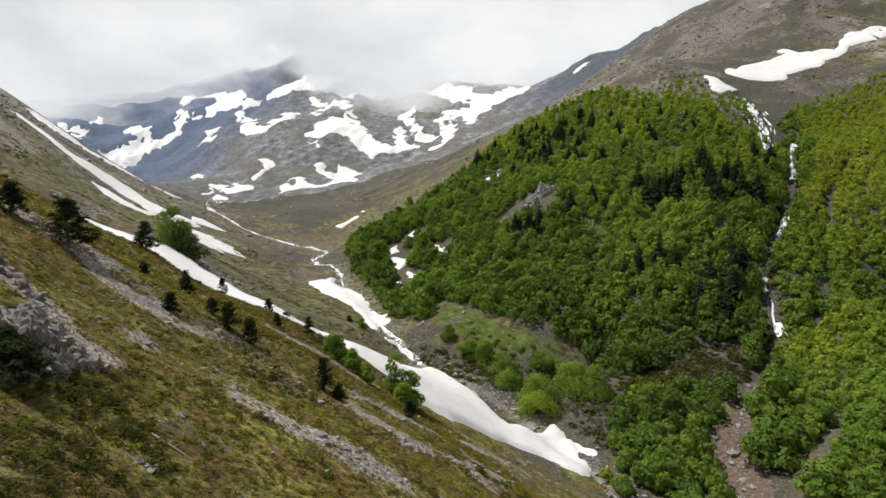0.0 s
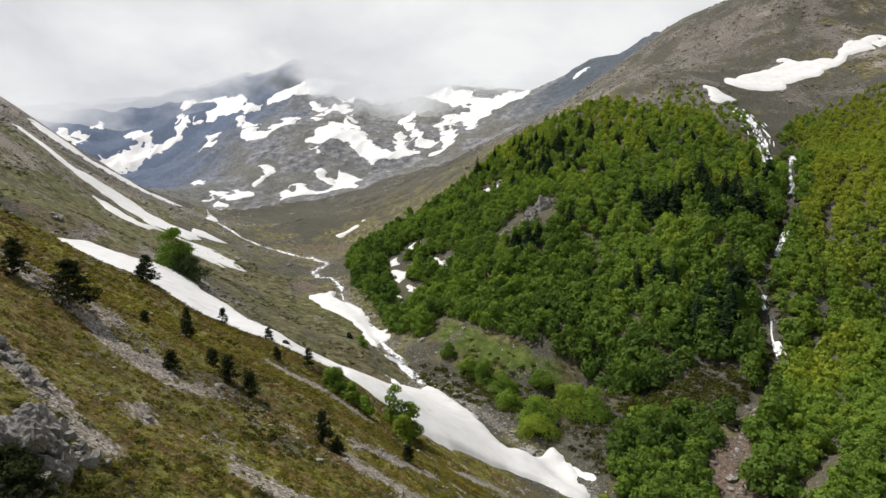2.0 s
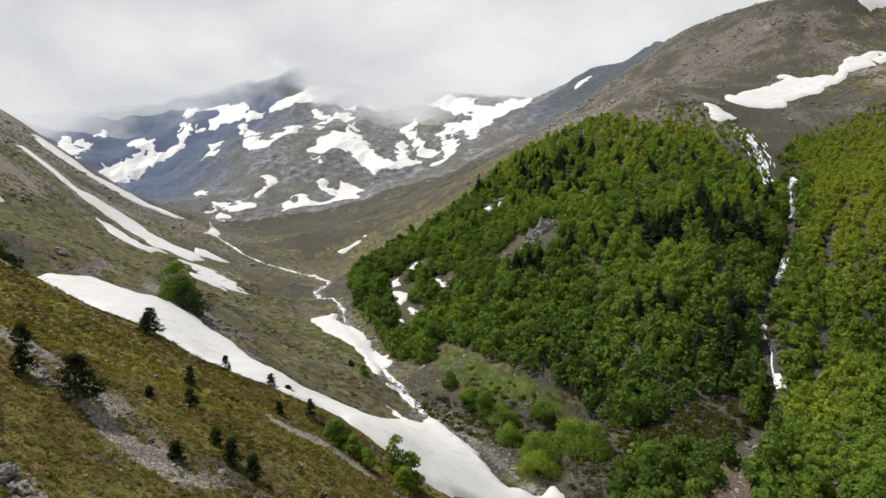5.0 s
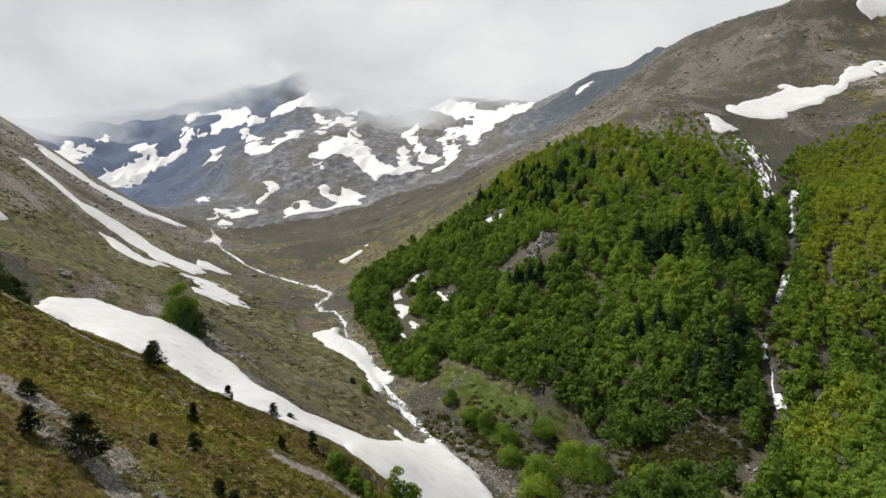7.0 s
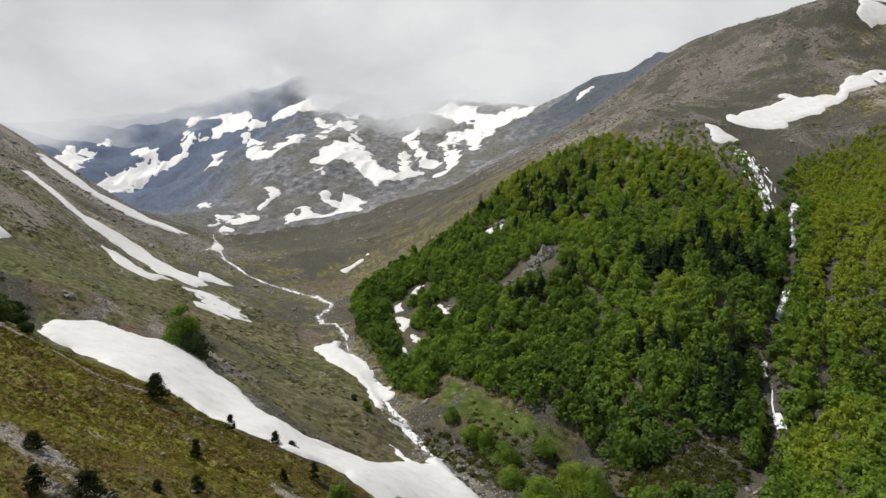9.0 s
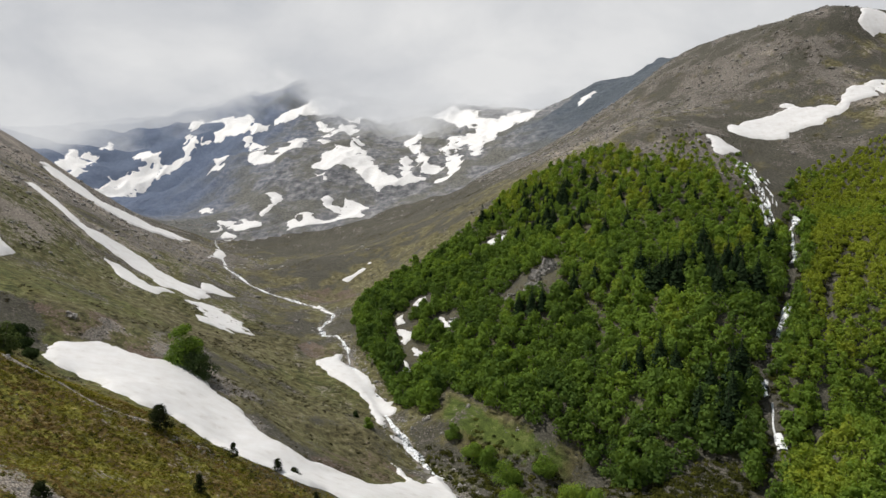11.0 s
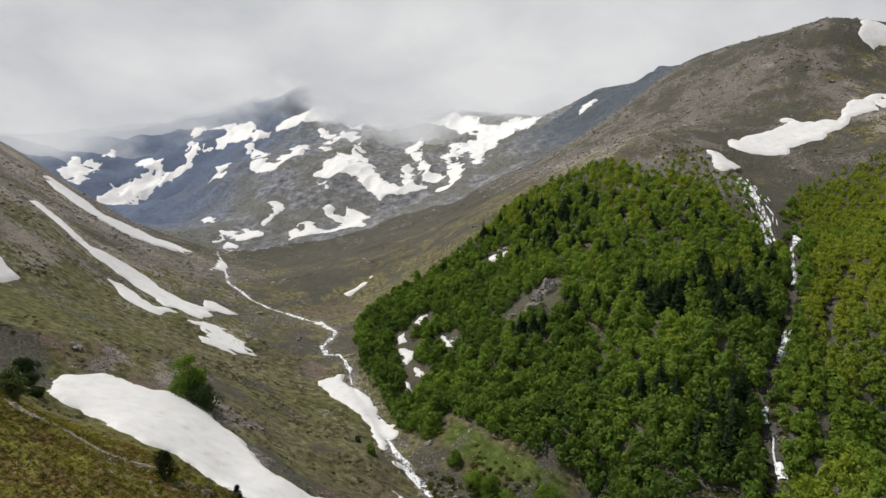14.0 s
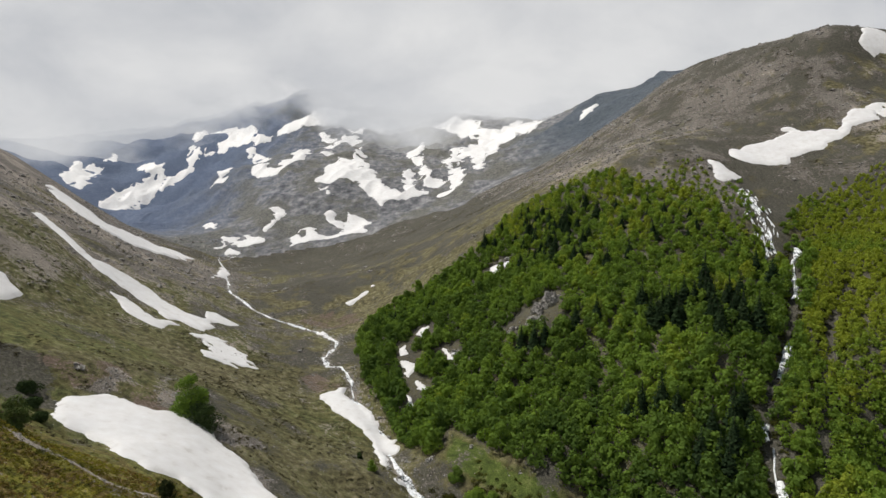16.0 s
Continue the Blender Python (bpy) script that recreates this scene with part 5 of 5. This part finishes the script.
def outcrop(name, px, py, sx, sy, sz, turn, seed, label, count=9, material=None):
    """A rib of broken, tilted blocks rooted in the slope."""
    r = np.random.default_rng(seed)
    ct, st = math.cos(radians(turn)), math.sin(radians(turn))
    mass = thing(name, label, "rock", "rock outcrops", "", pose(px, py, height(px, py)))
    for k in range(count):
        u, w = r.uniform(-0.85, 0.85), r.uniform(-0.7, 0.7)
        big = r.uniform(0.35, 0.75) * (1.1 - 0.5 * math.hypot(u, w)) * (9 / count) ** 0.36
        v, f = shard(r, big * sx * 0.9, big * sy * 1.1, big * sz * r.uniform(0.8, 1.5))
        tilt = np.array(pose(0, 0, 0, 14 + r.normal() * 9, -18 + r.normal() * 9, r.normal() * 22).to_3x3())
        v = v @ tilt.T + (u * sx, w * sy, 0)
        v[:, :2] = v[:, :2] @ np.array([[ct, st], [-st, ct]])
        cx, cy = (u * sx) * ct - (w * sy) * st, (u * sx) * st + (w * sy) * ct
        v[:, 2] += height(px + cx, py + cy) - height(px, py) + 0.22 * big * sz
        part("block", mesh_of("block", v, f, material or (ROCK if py > 100 else CRAG), False), mass)


outcrop("rock_outcrop", -23.8, 30.6, 3.4, 2.8, 3.4, 20, 900, "jagged grey rock outcrop jutting from the near slope", 40)
outcrop("rock_outcrop", -23.4, 34, 2.6, 2.2, 2.6, -15, 901, "jagged grey rock outcrop jutting from the near slope", 30)
outcrop("rock_outcrop", -21.6, 34.6, 1.3, 0.9, 0.9, 30, 902, "grey rock ledge on the near slope")
outcrop("rock_outcrop", -21.6, 27.6, 1.7, 1.3, 2.0, 60, 903, "jagged grey rock outcrop jutting from the near slope", 18)
outcrop("rock_outcrop", -32, 41, 2.2, 1.2, 1.0, -25, 904, "low grey rock rib in the grass", 16)
outcrop("rock_outcrop", -29, 40, 1.5, 0.8, 0.7, -35, 905, "low grey rock rib in the grass")
outcrop("rock_outcrop", -15, 28, 0.9, 0.6, 0.5, 10, 906, "pale boulder in the grass")
outcrop("rock_outcrop", -17, 36, 0.7, 0.5, 0.45, 40, 907, "pale boulder in the grass")
outcrop("rock_outcrop", 50.4, 299.2, 9, 6.5, 8.5, 25, 908, "large pale crag standing out of the forest", 34)
outcrop("rock_outcrop", 40.7, 289.3, 6, 4.5, 5.5, 10, 909, "pale crag standing out of the forest", 18)
outcrop("rock_outcrop", 32.9, 293.7, 4, 3, 2.6, 10, 910, "pale crag standing out of the forest")
outcrop("rock_outcrop", 36.4, 388.8, 5, 3, 2.5, 15, 911, "pale rock in the forest")
outcrop("rock_outcrop", 2, 305.7, 4, 3, 2.4, 0, 912, "pale rock in the forest")
outcrop("rock_outcrop", 104.6, 213.1, 4, 3, 4, 30, 913, "grey rock among the trees")
outcrop("rock_outcrop", 165, 196, 3.5, 3, 3, 30, 914, "pale rock among the trees")
outcrop("rock_outcrop", -118.2, 178.8, 2.2, 1.6, 1.2, 0, 915, "dark boulder above the snow tongue")
outcrop("rock_outcrop", 3.8, 173.3, 1.4, 1.0, 0.9, 0, 916, "grey boulder beside the stream")
outcrop("rock_outcrop", 14, 165.8, 1.3, 1.0, 0.8, 30, 917, "grey boulder beside the stream")
outcrop("rock_outcrop", -4, 203.5, 1.3, 0.9, 0.8, 60, 918, "grey boulder beside the stream")
outcrop("rock_outcrop", -8.1, 223.5, 2.2, 1.4, 1.1, 20, 919, "pale rock slab on the valley floor")
outcrop("rock_outcrop", 8, 226, 1.6, 1.1, 0.9, 75, 920, "pale rock slab on the valley floor")
outcrop("rock_outcrop", 26.2, 209.8, 1.0, 0.8, 0.7, 15, 921, "pale boulder in the meadow")


def strew(name, label, category, spots, sizes, shapes, material, flat=0.6, tint=None, sink=0.15):
    """Many small pieces as one object."""
    r = np.random.default_rng(len(spots))
    z = ground(spots[:, 0], spots[:, 1])
    pieces, tints = [], []
    for k, (p, s) in enumerate(zip(spots, sizes)):
        v, f = shapes[k % len(shapes)]
        a = r.uniform(0, 2 * math.pi)
        turn = np.array([[math.cos(a), -math.sin(a), 0], [math.sin(a), math.cos(a), 0], [0, 0, flat]])
        pieces.append((v @ turn.T * s * r.uniform(0.75, 1.3, 3) + (p[0], p[1], z[k] + (0.5 * flat - sink) * s * 0.6), f))
        if tint is not None:
            tints.append(np.full(len(v), tint[k]))
    v, f = joined(pieces)
    me = mesh_of(name, v, f, material, False, np.concatenate(tints) if tints else None)
    return tagged(new(name, me), label, category, "", "stuff")


def stones():
    r = np.random.default_rng(31)
    shapes = [stone_shape(60 + k, 1, 0.2) for k in range(8)]
    n = 60000
    x, y = r.uniform(-130, 60, n), r.uniform(16, 240, n)
    stony = cover_of(x, y, lie(x, y))[0]
    keep = r.uniform(0, 1, n) < 0.7 * ramp(stony, 0.32, 0.75) + 0.012
    keep &= inside(x, y, GULLY_SNOW) < 0
    spots = np.stack([x, y], 1)[keep][:11000]
    sizes = 0.11 + 0.13 * r.pareto(3.0, len(spots)) + 0.10 * ramp(spots[:, 1], 110, 150)
    strew("stones", "loose grey stones strewn over the slopes", "stones", spots, np.minimum(sizes, 0.6), shapes, STONE)
    spots = []
    for line, wide in SCREE_RUNS:
        p = np.array(line, float)
        at = np.r_[0, np.cumsum(np.hypot(*np.diff(p, axis=0).T))]
        n = int(70 * at[-1] * wide / 2.4)
        u = r.uniform(0, at[-1], n)
        q = np.stack([np.interp(u, at, p[:, 0]), np.interp(u, at, p[:, 1])], 1)
        q += (1.0 + 0.5 * grain(u, 0 * u, 5, 7))[:, None] * wide * 0.75 * r.normal(size=(n, 2))
        spots.append(q[0.58 + 0.5 * rough(q[:, 0], q[:, 1], 6, 4, 39) + 0.3 * rough(q[:, 0], q[:, 1], 45, 3, 37) > r.uniform(0.35, 0.75, n)])
    spots = np.concatenate(spots)
    sizes = 0.06 + 0.06 * r.pareto(2.6, len(spots))
    strew("scree_stones", "pale angular stones in runs down the grassy slope", "stones", spots, np.minimum(sizes, 0.55), shapes, STONE)
    n = 190000
    x, y = r.uniform(-290, 215, n), r.uniform(110, 640, n)
    d, _ = off_line(x, y, STREAM)
    e, _ = off_line(x, y, FALL)
    keep = (d < 3.5 + 2 * r.normal(size=n)) | ((e < 1.9) & (y < 160))
    spots = np.stack([x, y], 1)[keep][:5200]
    sizes = 0.30 + 0.30 * r.pareto(2.6, len(spots))
    strew("stream_boulders", "grey boulders along the stream bed and the dry wash", "boulders", spots, np.minimum(sizes, 1.5), shapes, STONE)
    n = 150000
    x, y = r.uniform(-360, 430, n), r.uniform(150, 760, n)
    z = lie(x, y)
    stony, green, heath, earth = cover_of(x, y, z)
    keep = r.uniform(0, 1, n) < 0.40 * ramp(stony, 0.25, 0.7)
    keep &= (inside(x, y, FOREST) < -2) & ((x < -60) | (z > 75))
    for ring in SNOW_RINGS:
        if min(q[1] for q in ring) < 760:
            keep &= inside(x, y, ring) < -1
    spots = np.stack([x, y], 1)[keep][:9500]
    sizes = (0.42 + 0.42 * r.pareto(2.6, len(spots))) * np.interp(np.hypot(spots[:, 0], spots[:, 1]), [200, 700], [0.8, 1.5])
    strew("scree_blocks", "grey blocks on the far stony slopes", "boulders", spots, np.minimum(sizes, 2.6), shapes, STONE)


stones()


# ---- low growth ----
def cushion(seed, leaves, leaf):
    r = np.random.default_rng(seed)
    way = r.normal(size=(leaves, 3))
    way[:, 2] = np.abs(way[:, 2])
    way /= np.linalg.norm(way, axis=1, keepdims=True)
    lump = 1 + 0.3 * np.sin(3 * np.arctan2(way[:, 1], way[:, 0]) + r.uniform(0, 6))
    at = way * lump[:, None] * r.uniform(0.55, 1.0, (leaves, 1)) * (1, 1, 0.8)
    return leaves_at(at, way + r.normal(scale=0.2, size=(leaves, 3)) + (0, 0, 0.25), leaf * r.uniform(0.7, 1.3, leaves), r)


def low_growth():
    r = np.random.default_rng(41)
    n = 26000
    x, y = r.uniform(-115, 45, n), r.uniform(15, 135, n)
    keep = (inside(x, y, GULLY_SNOW) < -1) & (0.62 * (x + 60) + y < 150)
    rocky, green, heath, earth = cover_of(x, y, lie(x, y))
    keep &= r.uniform(0, 1, n) < 0.05 + 0.9 * ramp(rough(x, y, 11, 3, 53), 0.15, 0.9)
    keep &= rocky < 0.55
    spots = np.stack([x, y], 1)[keep][:2600]
    shapes = [cushion(70 + k, 44, 0.33) for k in range(6)]
    strew("juniper_mats", "low dark juniper cushions on the grassy slope", "shrubs", spots, r.uniform(0.3, 0.95, len(spots)), shapes, SHRUB, 0.5, np.clip(0.45 + 0.5 * rough(spots[:, 0], spots[:, 1], 8, 3, 45) + r.normal(scale=0.15, size=len(spots)) - 0.5 * (spots[:, 1] < 34), 0, 1), 0.5)
    mat = np.concatenate([scatter_in([(-21, 26), (-21, 33), (-17, 33), (-15, 29), (-13, 23), (-13, 18), (-17, 18)], 90, 12), scatter_in([(-24, 18), (-26, 44), (-10, 46), (-2, 34), (-6, 18)], 190, 13)])
    tight = [cushion(170 + k, 210, 0.14) for k in range(5)]
    strew("juniper_thicket", "dense low juniper and bilberry thicket on the near slope", "shrubs", mat, np.r_[r.uniform(0.5, 1.05, 90), r.uniform(0.3, 0.8, 190)], tight, SHRUB, 0.45,
          np.r_[r.uniform(0.10, 0.6, 90), r.uniform(0.3, 1.0, 190)], 0.5)
    n = 150000
    x, y = r.uniform(-110, 40, n), 15 + 110 * r.uniform(0, 1, n) ** 1.35
    rocky, green, heath, earth = cover_of(x, y, lie(x, y))
    keep = (inside(x, y, GULLY_SNOW) < -1) & (rocky < 0.46 + 0.1 * r.normal(size=n)) & (r.uniform(0, 1, n) < 0.75 + 0.2 * rough(x, y, 2.4, 3, 78)) & (0.62 * (x + 60) + y < 150) & (x > -0.85 * y - 8) & (x < 0.75 * y + 2)
    spots = np.stack([x, y], 1)[keep][:32000]
    wide = r.uniform(0.13, 0.34, len(spots)) * np.interp(spots[:, 1], [20, 110], [0.9, 1.7])
    tufts = [cushion(90 + k, 14, 0.46) for k in range(8)]
    streak = rough(0.75 * spots[:, 0] + 0.5 * spots[:, 1], 1.6 * spots[:, 1] - 0.8 * spots[:, 0], 9, 4, 83) + 0.5 * rough(spots[:, 0], spots[:, 1], 3, 2, 84) + r.normal(scale=0.2, size=len(spots))
    shade = np.clip(0.48 + 0.34 * rough(spots[:, 0], spots[:, 1], 6, 4, 77) + r.normal(scale=0.16, size=len(spots)), 0, 1)
    for name, label, pick, leaf in (("grass_tufts", "tufts of olive-green mountain grass", streak <= 0.28, BLADE),
                                    ("dry_tufts", "tufts of russet and straw-coloured dry grass", (streak > 0.28) & (streak <= 0.95), DRY),
                                    ("bilberry_tufts", "low dark bilberry tufts on the grassy slope", streak > 0.95, SHRUB)):
        strew(name, label, "grass", spots[pick], wide[pick], tufts, leaf, 0.7, shade[pick], 0.4)
    n = 60000
    x, y = r.uniform(-160, 130, n), r.uniform(112, 300, n)
    d, _ = off_line(x, y, STREAM)
    keep = (inside(x, y, GULLY_SNOW) < -1.5) & (inside(x, y, VALLEY_SNOW) < -1.5) & (inside(x, y, MEADOW) < -1) & (d > 5) & (inside(x, y, FOREST) < 1)
    keep &= r.uniform(0, 1, n) < 0.02 + 0.5 * ramp(rough(x, y, 14, 3, 57), 0.2, 0.9)
    spots = np.stack([x, y], 1)[keep][:2200]
    strew("heath_shrubs", "low brown and dark heath shrubs on the valley sides", "shrubs", spots, r.uniform(0.4, 1.1, len(spots)), shapes, HEATHER, 0.5, r.uniform(0.0, 0.8, len(spots)), 0.5)
    light = [cushion(270 + k, 15, 0.62) for k in range(6)]
    n = 120000
    x, y = r.uniform(-330, 330, n), r.uniform(170, 760, n)
    keep = r.uniform(0, 1, n) < 0.015 + 0.5 * ramp(rough(x, y, 26, 4, 59), 0.25, 1.0)
    keep &= (inside(x, y, FOREST) < 0) & (inside(x, y, MEADOW) < -1) & (off_line(x, y, STREAM)[0] > 5)
    for ring in SNOW_RINGS:
        if min(q[1] for q in ring) < 760:
            keep &= inside(x, y, ring) < -1.5
    spots = np.stack([x, y], 1)[keep][:8000]
    strew("dwarf_shrubs", "dark dwarf shrubs dotted over the far slopes", "shrubs", spots, r.uniform(0.5, 1.5, len(spots)), light, HEATHER, 0.4, r.uniform(0.0, 0.6, len(spots)), 0.5)
    sides = []
    for line, first, last in ((FALL, 160, 345), (GULLY, 150, 340)):
        p = np.array(line, float)
        at = np.r_[0, np.cumsum(np.hypot(*np.diff(p, axis=0).T))]
        u = r.uniform(0, at[-1], 700)
        q = np.stack([np.interp(u, at, p[:, 0]), np.interp(u, at, p[:, 1])], 1)
        q += r.choice([-1, 1], 700)[:, None] * r.uniform(2.6, 5.2, 700)[:, None] * (0.8, -0.6)
        sides.append(q[(q[:, 1] > first) & (q[:, 1] < last)])
    spots = np.concatenate([scatter_in(BRUSH, 420, 9), scatter_in([(5.8, 189.5), (28.8, 158), (41.2, 137.2), (47.1, 129.6), (56.8, 156.5), (70.8, 175.1), (51.6, 188.5), (39.2, 196.1), (9.9, 220.2)], 520, 19), scatter_in([(-35.3, 227.6), (-20.1, 216.6), (-6, 211.4), (9.8, 199.8), (16.8, 176.9), (28.2, 161.6), (19.7, 165.2), (5.7, 175.8), (-5.9, 197.8), (-20.1, 218.7)], 160, 21)] + sides)
    strew("brush", "low dark brush in forest gaps and along the gullies", "shrubs", spots, r.uniform(0.7, 1.7, len(spots)), shapes, SHRUB, 0.75, r.uniform(0.0, 0.9, len(spots)), 0.5)


low_growth()


def dead_branch():
    path = [(-16.4, 31.6), (-15.7, 31.5), (-15, 31.5), (-14.4, 31.4)]
    v, f = limb([(px, py, height(px, py) + 0.12) for px, py in path], [0.07, 0.06, 0.045, 0.02], 7)
    w, e = limb([(-15.2, 31.5, height(-15.2, 31.5) + 0.12), (-15.0, 31.9, height(-15, 31.9) + 0.3)], [0.03, 0.01], 5)
    m, g = blank("bleached_wood")
    at = g.add("ShaderNodeNewGeometry").outputs["Position"]
    n = g.noise(at, 9.0, 4, 0.6)
    surface("bleached_wood", g.scales(n, (0.3, (0.30, 0.27, 0.23)), (0.7, (0.52, 0.49, 0.44))), g, 0.8, n, 0.4, 0.02)
    tagged(new("dead_branch", mesh_of("dead_branch", *joined([(v, f), (w, e)]), m, True)), "bleached dead branch lying in the grass", "branch")


dead_branch()


# ---- cloud on the summits ----
def cloud_material():
    m, g = blank("cloud")
    at = g.add("ShaderNodeNewGeometry").outputs["Position"]
    high = g.add("ShaderNodeSeparateXYZ", None, Vector=at)
    billow = g.noise(g.add("ShaderNodeMapping", None, Vector=at, Scale=(1.0, 1.0, 1.8)).outputs[0], 0.0032, 5, 0.52, 0.2)
    wisp = g.noise(at, 0.012, 5, 0.6, 0.3)
    level = g.math("ADD", high.outputs["Z"], g.math("MULTIPLY", g.math("SUBTRACT", billow, 0.5), 420.0))
    level = g.math("ADD", level, g.math("MULTIPLY", g.math("SUBTRACT", wisp, 0.5), 90.0))
    level = g.math("ADD", level, g.step(high.outputs["X"], -820.0, -420.0, 125.0, 0.0))
    level = g.math("ADD", level, g.math("MULTIPLY", g.step(high.outputs["X"], -380.0, -290.0, 0.0, 105.0), g.step(high.outputs["X"], -90.0, 60.0, 1.0, 0.0)))
    thick = g.step(level, 300.0, 420.0, 0.0, 0.52)
    shade = g.scales(billow, (0.32, (1.00, 1.03, 1.09)), (0.68, (1.46, 1.46, 1.46)))
    glow = g.add("ShaderNodeEmission", None, Color=shade, Strength=0.63)
    clear = g.add("ShaderNodeBsdfTransparent")
    mixed = g.add("ShaderNodeMixShader", None, Fac=thick)
    g.tree.links.new(clear.outputs[0], mixed.inputs[1])
    g.tree.links.new(glow.outputs[0], mixed.inputs[2])
    out = g.add("ShaderNodeOutputMaterial")
    g.tree.links.new(mixed.outputs[0], out.inputs[0])
    return m


def cloud_bank():
    cloud = cloud_material()
    pieces = []
    for k, deep in enumerate((1330, 1420, 1500, 1580, 1680)):
        xs, zs = np.linspace(-1500, 900, 61), np.linspace(150, 900, 31)
        gx, gz = np.meshgrid(xs, zs)
        gy = deep + 60 * rough(gx, gz, 400, 3, 80 + k) - 0.10 * (gz - 300) - 0.00008 * gx ** 2
        i = np.arange(gx.size).reshape(gx.shape)
        quads = np.stack([i[:-1, :-1].ravel(), i[:-1, 1:].ravel(), i[1:, 1:].ravel(), i[1:, :-1].ravel()], 1)
        pieces.append((np.stack([gx.ravel(), gy.ravel(), gz.ravel()], 1), quads))
    ob = new("backdrop_cloud", mesh_of("backdrop_cloud", *joined(pieces), cloud, True))
    ob.visible_shadow = False
    tagged(ob, "white cloud bank hanging over the snowy summits", "cloud", "", "structure")


cloud_bank()
